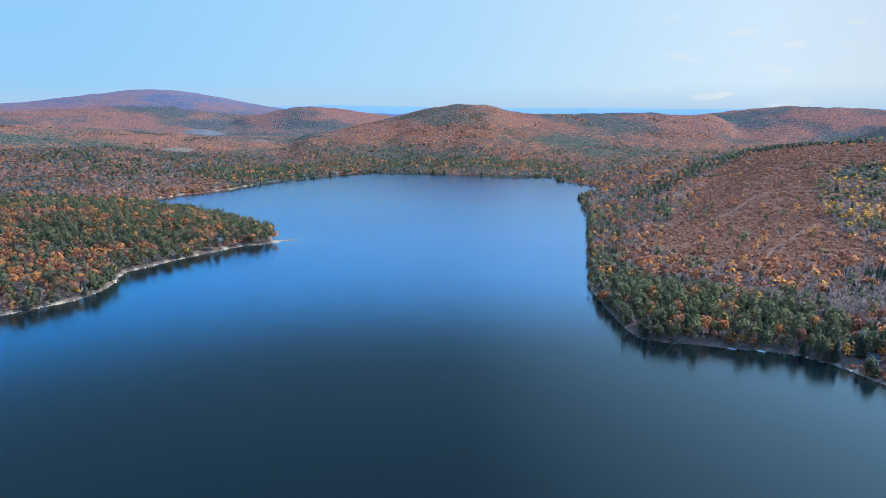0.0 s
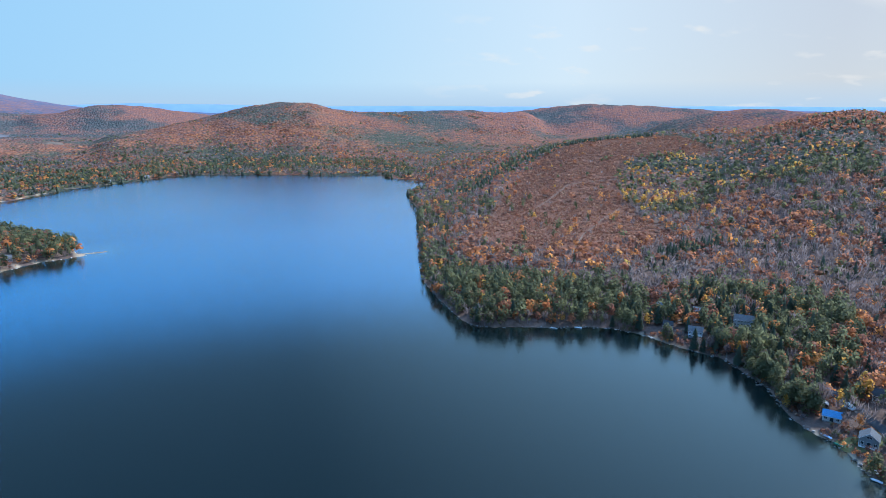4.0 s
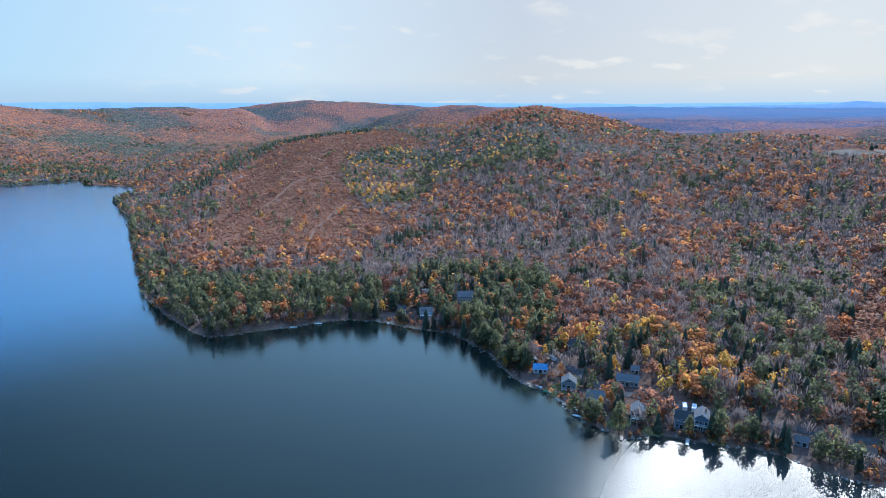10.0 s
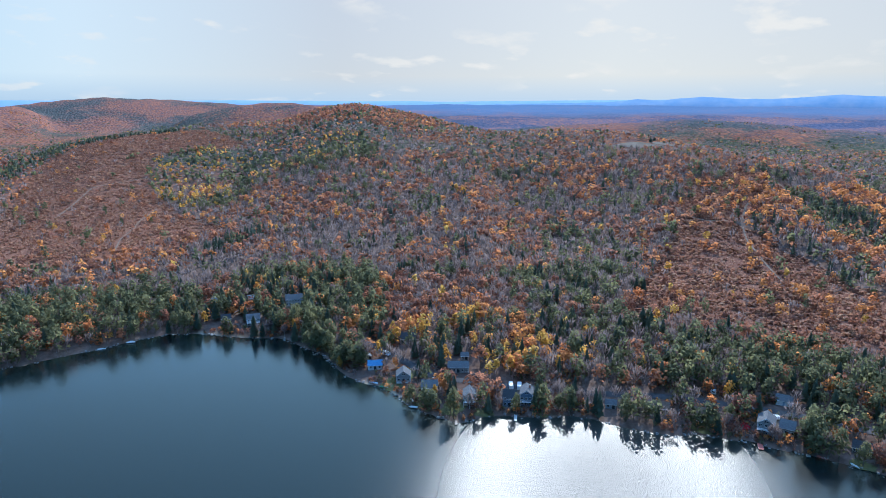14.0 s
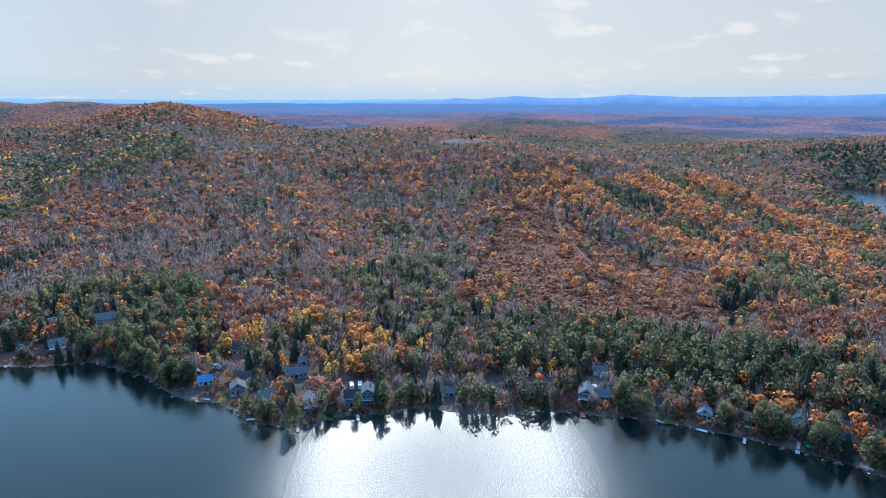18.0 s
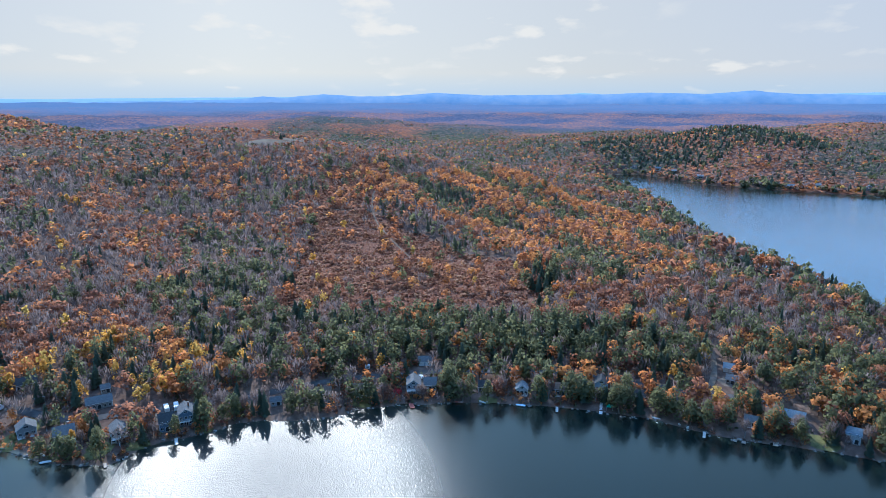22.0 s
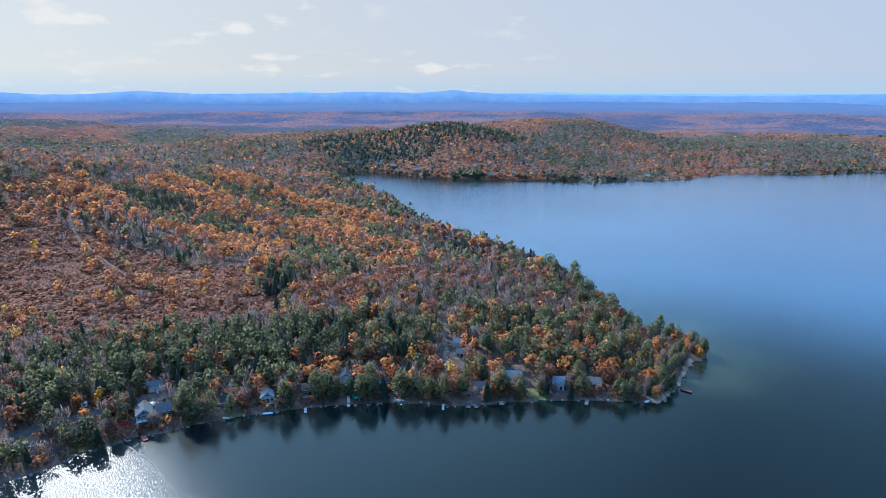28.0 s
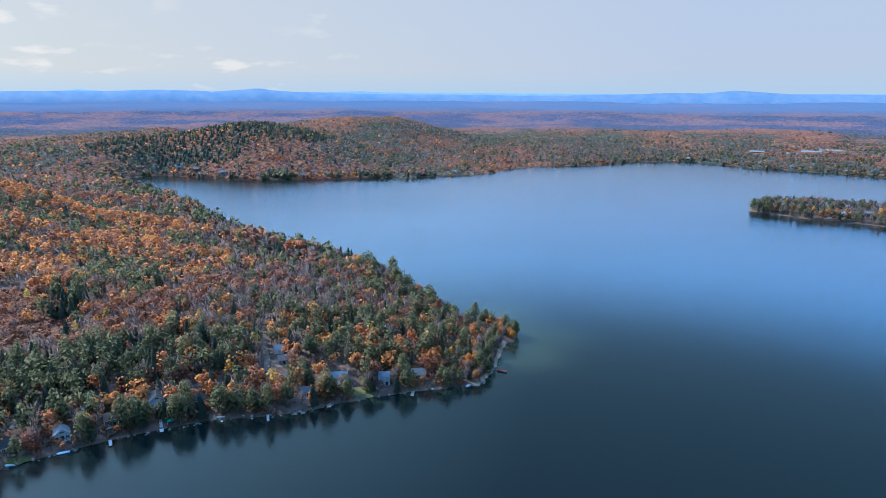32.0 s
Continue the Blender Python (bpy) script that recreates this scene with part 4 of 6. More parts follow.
def mixture(x, y, d, z):
    """How likely each kind is at each place, and how densely trees stand there."""
    r, az = np.hypot(x, y), np.degrees(np.arctan2(x, y))
    a, b = fractal(x + 500, y, 150, 3), fractal(x, y + 900, 90, 3)
    w = np.stack([0.07 + 0.42 * np.clip(a - 0.05, 0, 1), 0.05 + 0.45 * np.clip(a - 0.25, 0, 1), 0.24 + 0.55 * np.clip(b, 0, 1), 0.04 + 0.5 * np.clip(b - 0.12, 0, 1),
                  0.012 + 0 * x, 0.66 + 0.7 * np.clip(-a, 0, 1), 0 * x], 1)
    up = np.clip((z - 100) / 70, -0.6, 1.2) * (r > 1500)
    w[:, 2:4] *= (1 + up)[:, None]
    w[:, 0:2] *= (1 - 0.6 * up)[:, None]
    near = (np.exp(-np.maximum(d, 0) / 28) * 0.8)[:, None]
    w = w * (1 - near) + near * np.array([0.42, 0.2, 0.07, 0.09, 0.02, 0.26, 0])
    dens, tended = np.ones(len(x)), np.zeros(len(x), bool)
    wx, wy = x + fractal(x, y, 30, 2) * 7, y + fractal(y, x, 30, 2) * 7
    for pairs, shares, thick in STANDS:
        m = edge_distance(wx, wy, polar(pairs)) > 0
        w[m], dens[m], tended[m] = shares, thick, shares[0] + shares[1] > 0.45
    sp = spurs(x / SCALE, y / SCALE)
    w[:, 0:2] *= np.clip(1 - 1.8 * sp, 0.1, 3)[:, None]
    w[:, 2:4] *= np.clip(1 + 1.3 * sp, 0.25, 3)[:, None]
    c = fractal(x + 70, y - 40, 38, 2) * np.where(tended, 0.35, 1.0)
    w[:, 0:2] *= np.clip(1 - 2.4 * c, 0.15, 3.0)[:, None]
    w[:, 2:5] *= np.clip(1 + 2.4 * c, 0.15, 3.0)[:, None]
    edge = (np.clip(1 - np.maximum(d - 6, 0) / 10, 0, 1) * (np.hypot(x, y) < 700))[:, None]
    w = w * (1 - edge) + edge * np.array([0.46, 0.17, 0.035, 0.06, 0.02, 0.3, 0])
    return np.clip(w, 0, None), dens


rs = np.random.RandomState(11)
BANDS = [(200, 420, 5.3, 0, (9, 15)), (420, 820, 7.2, 1, (9, 14.5)), (820, 2250, 9.4, 2, (7.5, 10.5))]
SHORE_TREES = []
for r0, r1, step, level, tall in BANDS:
    r0, r1 = r0 * SCALE, r1 * SCALE
    n = int(2 * r1 / step)
    ix, iy = np.meshgrid(np.arange(n), np.arange(n))
    x = (ix.ravel() + rs.uniform(0, 1, n * n) - n / 2) * step
    y = (iy.ravel() + rs.uniform(0, 1, n * n) - n / 2) * step
    r, az = np.hypot(x, y), np.degrees(np.arctan2(x, y))
    # a close row along the water
    for p in [np.concatenate([p, p[:1]]) for p in (WATER, ISLE)]:
        run = np.concatenate([[0], np.cumsum(np.hypot(*np.diff(p, axis=0).T))])
        for row in range(2 if level else 1):
            t = np.arange(0, run[-1], 4.2) + rs.uniform(0, 2.5)
            x = np.concatenate([x, np.interp(t, run, p[:, 0]) + rs.normal(0, 4.0, len(t))])
            y = np.concatenate([y, np.interp(t, run, p[:, 1]) + rs.normal(0, 4.0, len(t))])
    r, az = np.hypot(x, y), np.degrees(np.arctan2(x, y))
    k = (r >= r0) & (r < r1) & (((az > -46) & (az < 172)) | (rs.rand(len(x)) < 0.1))
    x, y = x[k], y[k]
    d = inland(x, y)
    k = d > 1.2
    x, y, d = x[k], y[k], d[k]
    z = ground(x, y, d)
    # slopes that fall away from the camera, hidden from it, are only thinly planted
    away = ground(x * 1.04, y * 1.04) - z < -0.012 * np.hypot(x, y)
    w, dens = mixture(x, y, d, z)
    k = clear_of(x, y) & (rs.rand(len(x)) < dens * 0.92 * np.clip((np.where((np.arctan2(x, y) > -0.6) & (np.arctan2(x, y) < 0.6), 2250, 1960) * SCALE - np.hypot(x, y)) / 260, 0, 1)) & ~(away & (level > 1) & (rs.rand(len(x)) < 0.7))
    x, y, d, z, w = x[k], y[k], d[k], z[k], w[k]
    pick = (rs.rand(len(x), 1) * w.sum(1, keepdims=True) > np.cumsum(w, 1)).sum(1)
    h = rs.uniform(*tall, len(x)) * np.choose(pick, [1.15, 0.95, 0.92, 0.88, 0.88, 0.92, 1.0])
    side = np.degrees(np.arctan2(x, y))
    h = h * np.where((side > 100) & (side < 127) & (np.hypot(x, y) > 380 * SCALE) & (np.hypot(x, y) < 1000 * SCALE) & (d < 45), 1.35, 1.0) * np.where((side > 128) & (side < 140) & (d < 30), 0.72, 1.0)
    if level == 0:
        # those nearest to the water stand as trees of their own
        az = np.degrees(np.arctan2(x, y))
        own = (d < 12.5) & ((d > 8) | (az < 57) | (az > 83) | (fractal(x, y, 22, 2) > 0.05)) & (az > 30) & (az < 137) & (pick < 6)
        own &= np.cumsum(own) <= 290
        SHORE_TREES = [(KINDS[i], px, py, pz, ph) for i, px, py, pz, ph in zip(pick[own], x[own], y[own], z[own], h[own])]
        x, y, z, d, h, pick = x[~own], y[~own], z[~own], d[~own], h[~own], pick[~own]
    r, az = np.hypot(x, y), np.degrees(np.arctan2(x, y))
    names = np.array(KINDS)[pick]
    for kind in sorted(set(names)):
        m = names == kind
        word = {"shrub": "low red scrub on the cut-over slope", "bare": "leafless grey hardwood trees on the slope", "spruce": "dark spruce trees among the hardwoods",
                "pine": "green white pines on the slope", "oak": "rust-brown oak trees on the slope", "maple": "orange maple trees on the slope",
                "birch": "yellow birch trees on the slope"}[kind]
        wood(kind + "_woods", word, kind, level, x[m], y[m], z[m] - 0.3, h[m] * (0.15 if kind == "shrub" else 1), rs)

# undergrowth of saplings and bushes along the shore and round the houses
n = 26000
uaz, ur = rs.uniform(28, 140, n), rs.uniform(222, 345, n) * SCALE
x, y = ur * np.sin(np.radians(uaz)), ur * np.cos(np.radians(uaz))
d = inland(x, y)
free = np.ones(n, bool)
for az, r, rad in HOUSE_SPOTS:
    (cx, cy), = polar([az, r])
    free &= np.hypot(x - cx, y - cy) > rad * 0.85
for pairs, half in ROADS.values():
    free &= np.min([np.hypot(x - px, y - py) for px, py in zip(*[np.interp(np.arange(0, len(pairs) // 2 - 1, 0.05), np.arange(len(pairs) // 2), c) for c in polar(pairs).T])], 0) > half + 1.5
free &= (d > 0.8) & (d < 42) & (fractal(x, y, 16, 2) > -0.12)
x, y, d = x[free], y[free], d[free]
sort = rs.choice(5, len(x), p=[0.36, 0.2, 0.14, 0.14, 0.16])
for i, (kind, word) in enumerate((("bare", "leafless grey saplings under the trees"), ("oak", "rust-brown oak saplings under the trees"), ("maple", "orange maple saplings by the houses"),
                                  ("pine", "young green pines under the trees"), ("shrub", "low brown bushes by the water"))):
    m = sort == i
    wood("undergrowth", word, kind, 1, x[m], y[m], ground(x[m], y[m]) - 0.2, rs.uniform(1.6, 4.6, m.sum()) * (0.45 if kind == "shrub" else 1), rs)

# red scrub on the two cut-over slopes
for k, (pairs, shares, thick) in enumerate(STANDS):
    if shares[6] > 0.5:
        p = polar(pairs)
        lo, hi = p.min(0), p.max(0)
        n = int((hi[0] - lo[0]) * (hi[1] - lo[1]) / (7 if pairs[0] > 60 else 16))
        x, y = rs.uniform(lo[0], hi[0], n), rs.uniform(lo[1], hi[1], n)
        m = (edge_distance(x, y, p) > -4) & clear_of(x, y) & (fractal(x, y, 14, 2) > -0.35)
        x, y = x[m], y[m]
        wood("scrub", "low rust-red scrub and saplings on the cut-over slope", "shrub", 2, x, y, ground(x, y) - 0.2, rs.uniform(1.2, 2.6, len(x)), rs)


# ---- paints for built things ----
PAINT = {k: plain(k + "_clapboard", c, 0.7, 0.8, 0.14) for k, c in dict(
    white=(0.36, 0.36, 0.355), grey=(0.17, 0.175, 0.18), pale_blue=(0.2, 0.25, 0.3), tan=(0.26, 0.22, 0.18), cream=(0.32, 0.29, 0.23), brown=(0.11, 0.075, 0.055),
    dark=(0.055, 0.05, 0.047), light_blue=(0.24, 0.34, 0.46), blue_grey=(0.1, 0.14, 0.19)).items()}
ROOF = {k: plain(k + "_shingle", c, rgh, 1.5, 0.3) for k, c, rgh in (
    ("grey", (0.1, 0.103, 0.108), 0.96), ("dark", (0.045, 0.047, 0.05), 0.96), ("brown", (0.12, 0.085, 0.066), 0.96), ("blue", (0.04, 0.15, 0.3), 0.6), ("pale", (0.2, 0.205, 0.21), 0.96), ("slate", (0.12, 0.155, 0.185), 0.96))}
TRIM = plain("white_trim", (0.5, 0.5, 0.49), 0.5, 3.0, 0.08)
STONE = plain("grey_stone", (0.17, 0.16, 0.15), 0.9, 0.9, 0.45, relief=0.6)
PALE_STONE = plain("pale_stone", (0.42, 0.4, 0.36), 0.9, 0.9, 0.4, relief=0.6)
PLANK = plain("weathered_plank", (0.22, 0.195, 0.17), 0.85, 1.2, 0.3)
RED_PLANK = plain("red_stained_plank", (0.28, 0.08, 0.06), 0.8, 1.2, 0.25)
WHITE_PLANK = plain("whitish_plank", (0.42, 0.42, 0.41), 0.6, 1.2, 0.15)
STEEL = plain("galvanised_steel", (0.5, 0.5, 0.5), 0.45, 4.0, 0.15, 0.8)
BRICK = plain("brick_red", (0.3, 0.12, 0.08), 0.9, 2.0, 0.35)
RUBBER = plain("black_rubber", (0.02, 0.02, 0.02), 0.85, 5.0, 0.2)
GELCOAT = plain("white_gelcoat", (0.55, 0.56, 0.56), 0.3, 1.0, 0.08)
TARP = plain("blue_white_tarp", (0.5, 0.62, 0.74), 0.5, 0.7, 0.2)
GREEN_PAINT = plain("green_boat_paint", (0.03, 0.16, 0.09), 0.5, 1.0, 0.25)
GREEN_CLOTH = plain("green_canvas", (0.02, 0.3, 0.18), 0.7, 1.0, 0.2)
RED_PAINT = plain("dull_red_paint", (0.32, 0.06, 0.05), 0.6, 1.0, 0.25)
CAR_PAINT = plain("dark_car_paint", (0.06, 0.07, 0.09), 0.3, 1.0, 0.1)
ASPHALT = plain("worn_asphalt", (0.06, 0.059, 0.06), 0.96, 0.25, 0.3, relief=0.4)
DIRT = plain("pale_gravel", (0.125, 0.1, 0.08), 0.95, 0.2, 0.35, relief=0.5)
LAWN = plain("lawn_grass", (0.1, 0.098, 0.045), 0.95, 0.3, 0.4, relief=0.5)
FAR_MEADOW = plain("grey_hay_field", (0.1, 0.098, 0.105), 0.95, 0.03, 0.3)
MEADOW = plain("mown_field", (0.125, 0.105, 0.085), 0.95, 0.03, 0.25)


def glass():
    m, t, b = material("window_glass", 0.05)
    b.inputs["Base Color"].default_value = (0.02, 0.025, 0.03, 1)
    b.inputs["Specular IOR Level"].default_value = 0.8
    return m


GLASS = glass()


# ---- roads, tracks, yards and fields ----
def ribbon(name, label, pairs, half, mat, lift):
    p = polar(pairs)
    seg = np.concatenate([[0], np.cumsum(np.hypot(*np.diff(p, axis=0).T))])
    t = np.arange(0, seg[-1], 2.5)
    x, y = np.interp(t, seg, p[:, 0]), np.interp(t, seg, p[:, 1])
    k = np.ones(9) / 9
    if len(t) > 20:
        x[4:-4], y[4:-4] = np.convolve(x, k, "valid"), np.convolve(y, k, "valid")
    tx, ty = np.gradient(x), np.gradient(y)
    ln = np.hypot(tx, ty)
    nx, ny = -ty / ln, tx / ln
    V = []
    for f in (-1, -0.5, 0, 0.5, 1):
        w = half * f * (1 + fractal(t, t * 0 + f * 50, 9, 2) * 0.25)
        X, Y = x + nx * w, y + ny * w
        V.append(np.stack([X, Y, ground(X, Y) + lift - 0.1 * abs(f)], 1))
    n = len(t)
    i, j = np.meshgrid(np.arange(4), np.arange(n - 1), indexing="ij")
    q = np.stack([i * n + j, (i + 1) * n + j, (i + 1) * n + j + 1, i * n + j + 1], -1).reshape(-1, 4)
    return tagged(mesh_object(name, np.concatenate(V), q[:, ::-1], [mat], smooth=True), label, name.split("_")[-1], kind="structure")


for key, (pairs, half) in ROADS.items():
    paved = key == "road"
    ribbon("road" if paved else "dirt_track", "grey paved lane behind the lake houses" if paved else "pale dirt track over the slope", pairs, half, ASPHALT if paved else DIRT, 0.3 if half > 2 else 0.4)


def patch(name, label, az, r, rad, mat, lift, squash=1.0):
    """An uneven round patch of ground."""
    (cx, cy), = polar([az, r])
    rad = rad * SCALE
    a = np.linspace(0, 2 * np.pi, 36, endpoint=False)
    V, rings = [], (0.02, 0.35, 0.7, 1.0)
    s, c = math.sin(radians(az)), math.cos(radians(az))
    for f in rings:
        w = rad * f * (1 + 0.35 * f * fractal(np.cos(a) * 2 + cx, np.sin(a) * 2 + cy, 1.3, 2))
        u, v = w * np.cos(a), w * np.sin(a) * squash
        X, Y = cx + u * c + v * s, cy - u * s + v * c
        V.append(np.stack([X, Y, ground(X, Y) + lift * (1 - 0.5 * f)], 1))
    i, j = np.meshgrid(np.arange(3), np.arange(36), indexing="ij")
    k = (j + 1) % 36
    q = np.stack([i * 36 + j, (i + 1) * 36 + j, (i + 1) * 36 + k, i * 36 + k], -1).reshape(-1, 4)
    return tagged(mesh_object(name, np.concatenate(V), q, [mat], smooth=True), label, name, kind="structure")


for az, r, rad, sq in ((50.6, 256, 6, 0.8), (51.8, 263, 5, 1), (59.4, 230.5, 4.5, 0.6), (64.9, 233, 4, 0.6), (79.5, 237.5, 5, 0.5), (91.6, 239, 4, 0.6), (120.5, 244, 7, 0.5), (56.4, 232, 5, 0.8)):
    patch("lawn", "patchy green lawn by the water", az, r, rad, LAWN, 0.25, sq)
for az, r, rad, sq in ((62.3, 245.5, 7, 0.6), (84.7, 251, 7, 0.7), (92, 246, 6, 0.7), (54.8, 250, 5, 0.7), (113.2, 272, 4, 1)):
    patch("yard", "bare gravel yard beside the lane", az, r, rad, DIRT, 0.3, sq)
patch("field", "pale clearing on the crest", 72.4, 850, 34, MEADOW, 1.2, 0.6)
patch("field", "pale clearing on the crest", 74.5, 884, 20, MEADOW, 1.2, 0.8)
patch("field", "pale mown field among the far woods", -20.4, 2180, 60, FAR_MEADOW, 15, 1.6)
patch("field", "sandy clearing among the far woods", -22.6, 1600, 38, DIRT, 13, 1.2)
patch("field", "sandy clearing among the far woods", -16, 1800, 34, DIRT, 14, 1.2)
patch("field", "small grassy field by the north shore", 14.7, 1243, 24, MEADOW, 1.5, 1.2)
patch("field", "sandy clearing among the pines", -33.8, 674, 11, DIRT, 1.0, 0.7)
patch("field", "sandy clearing among the pines", -35.6, 676, 11, DIRT, 1.0, 0.6)


# ---- houses ----
def window(parent, x, z, w, h, y, pane_only=False):
    """A framed window on the wall at y, which looks towards the lake."""
    f = 0.1
    fr = part("window", boxes((x - w / 2 - f, x + w / 2 + f, y - 0.07, y, z + h, z + h + f), (x - w / 2 - f, x + w / 2 + f, y - 0.09, y, z - f, z),
                              (x - w / 2 - f, x - w / 2, y - 0.07, y, z, z + h), (x + w / 2, x + w / 2 + f, y - 0.07, y, z, z + h), (x - 0.03, x + 0.03, y - 0.06, y, z, z + h)), TRIM, parent)
    part("pane", boxes((x - w / 2, x + w / 2, y - 0.04, y - 0.01, z, z + h)), GLASS, fr)


def gable_roof(w, d, eave, rise, along, over=0.45, thick=0.18):
    """Two slabs: a ridge along x or y, over a block w wide and d deep that starts at y = 0."""
    out = []
    for s in (-1, 1):
        if along == "x":
            half, k = d / 2, rise / (d / 2)
            pts = [(0, eave + rise), (s * (half + over), eave - k * over), (s * (half + over), eave - k * over + thick), (0, eave + rise + thick)]
            bm = prism(pts, -w / 2 - over, w / 2 + over)
            turned(bm, pose(0, d / 2, 0, 0, 0, 90))
        else:
            half, k = w / 2, rise / (w / 2)
            pts = [(0, eave + rise), (s * (half + over), eave - k * over), (s * (half + over), eave - k * over + thick), (0, eave + rise + thick)]
            bm = prism(pts, -over, d + over)
        out.append(bm)
    return out


def house(name, label, az, r, w, d, eave, along, wall, roof, deck=0.0, chimney=False, garage=False, plain_one=False, turn=0.0, lift=0.25, group="lake houses"):
    """A house whose lake front stands at that bearing and distance."""
    h = thing(name, label, "house" if name != "shed" else "shed", at(az, r, lift, turn), group)
    rise = (d if along == "x" else w) * 0.36
    if along == "x":
        bm = prism([(0, 0), (d, 0), (d, eave), (d / 2, eave + rise - 0.02), (0, eave)], -w / 2, w / 2)
        turned(bm, pose(0, 0, 0, 0, 0, 90))
    else:
        bm = prism([(-w / 2, 0), (w / 2, 0), (w / 2, eave), (0, eave + rise - 0.02), (-w / 2, eave)], 0, d)
    part("wall", bm, PAINT[wall], h)
    part("foundation", boxes((-w / 2 - 0.05, w / 2 + 0.05, -0.05, d + 0.05, -2.2, 0.0)), STONE, h)
    for bm in gable_roof(w, d, eave, rise, along):
        part("roof_slope", bm, ROOF[roof], h)
    if plain_one:
        window(h, 0, eave * 0.35, w * 0.5, eave * 0.35, 0)
        return h
    for sx in (-1, 1):
        x = sx * w / 2
        part("corner_board", boxes((x - 0.1, x + 0.1, -0.04, 0.12, 0, eave)), TRIM, h)
    part("fascia", boxes((-w / 2 - 0.45, w / 2 + 0.45, -0.5, -0.42, eave - 0.42, eave - 0.2)) if along == "x" else
         prism([(-w / 2, eave - 0.1), (0, eave + rise - 0.1), (w / 2, eave - 0.1), (w / 2, eave + 0.12), (0, eave + rise + 0.12), (-w / 2, eave + 0.12)], -0.5, -0.44), TRIM, h)
    storeys = 2 if eave > 4.2 else 1
    if garage:
        for sx in (-1, 1):
            door = part("garage_door", boxes((sx * w / 4 - w * 0.19, sx * w / 4 + w * 0.19, -0.06, 0, 0.05, 2.2)), TRIM, h, "white garage door")
            part("panel_rail", boxes(*[(sx * w / 4 - w * 0.19, sx * w / 4 + w * 0.19, -0.08, -0.06, z, z + 0.05) for z in (0.7, 1.25, 1.8)]), PAINT["grey"], door)
    else:
        for s in range(storeys):
            z = 0.9 + s * 2.6
            n = max(2, int(w / 2.0))
            for i in range(n):
                x = -w / 2 + w * (i + 0.5) / n
                if s == 0 and i == n // 2:
                    door = part("door", boxes((x - 0.75, x + 0.75, -0.07, 0, 0.1, 2.15)), GLASS, h, "glazed sliding door")
                    part("door_frame", boxes((x - 0.85, x - 0.75, -0.1, 0, 0.05, 2.25), (x + 0.75, x + 0.85, -0.1, 0, 0.05, 2.25), (x - 0.85, x + 0.85, -0.1, 0, 2.15, 2.25)), TRIM, door)
                else:
                    window(h, x, z, min(1.1, w / n * 0.6), 1.2, 0)
        if along == "y" and eave + rise > 5:
            window(h, 0, eave + rise * 0.15, w * 0.26, rise * 0.35, 0)
    for sx in (-1, 1):
        side = part("window", boxes((sx * w / 2 - 0.05, sx * w / 2 + 0.05, d * 0.35, d * 0.35 + 1.2, 0.9, 2.1)), TRIM, h)
        part("pane", boxes((sx * w / 2 - 0.07, sx * w / 2 + 0.07, d * 0.35 + 0.1, d * 0.35 + 1.1, 1.0, 2.0)), GLASS, side)
    if deck:
        z = 0.0 if storeys == 1 else 2.5
        dk = part("deck", boxes((-w / 2, w / 2, -deck, -0.12, z - 0.12, z)), WHITE_PLANK, h, "wooden deck towards the lake")
        n = max(3, int(w / 2))
        for i in range(n):
            x = -w / 2 + 0.1 + (w - 0.2) * i / (n - 1)
            part("post", boxes((x - 0.07, x + 0.07, -deck + 0.02, -deck + 0.16, -2.2, z + 1.0)), TRIM, dk)
        part("railing", boxes((-w / 2, w / 2, -deck, -deck + 0.08, z + 0.95, z + 1.05), (-w / 2, w / 2, -deck + 0.02, -deck + 0.06, z + 0.15, z + 0.2),
                              *[(-w / 2 + 0.3 * k, -w / 2 + 0.3 * k + 0.05, -deck + 0.02, -deck + 0.06, z + 0.2, z + 0.95) for k in range(int(w / 0.3))]), TRIM, dk)
    if chimney:
        top = eave + rise + 0.9
        ch = part("chimney", boxes((w * 0.2, w * 0.2 + 0.7, d * 0.55, d * 0.55 + 0.7, eave * 0.9, top)), BRICK, h, "red brick chimney")
        part("cap", boxes((w * 0.2 - 0.08, w * 0.2 + 0.78, d * 0.55 - 0.08, d * 0.55 + 0.78, top, top + 0.12)), STONE, ch)
    return h


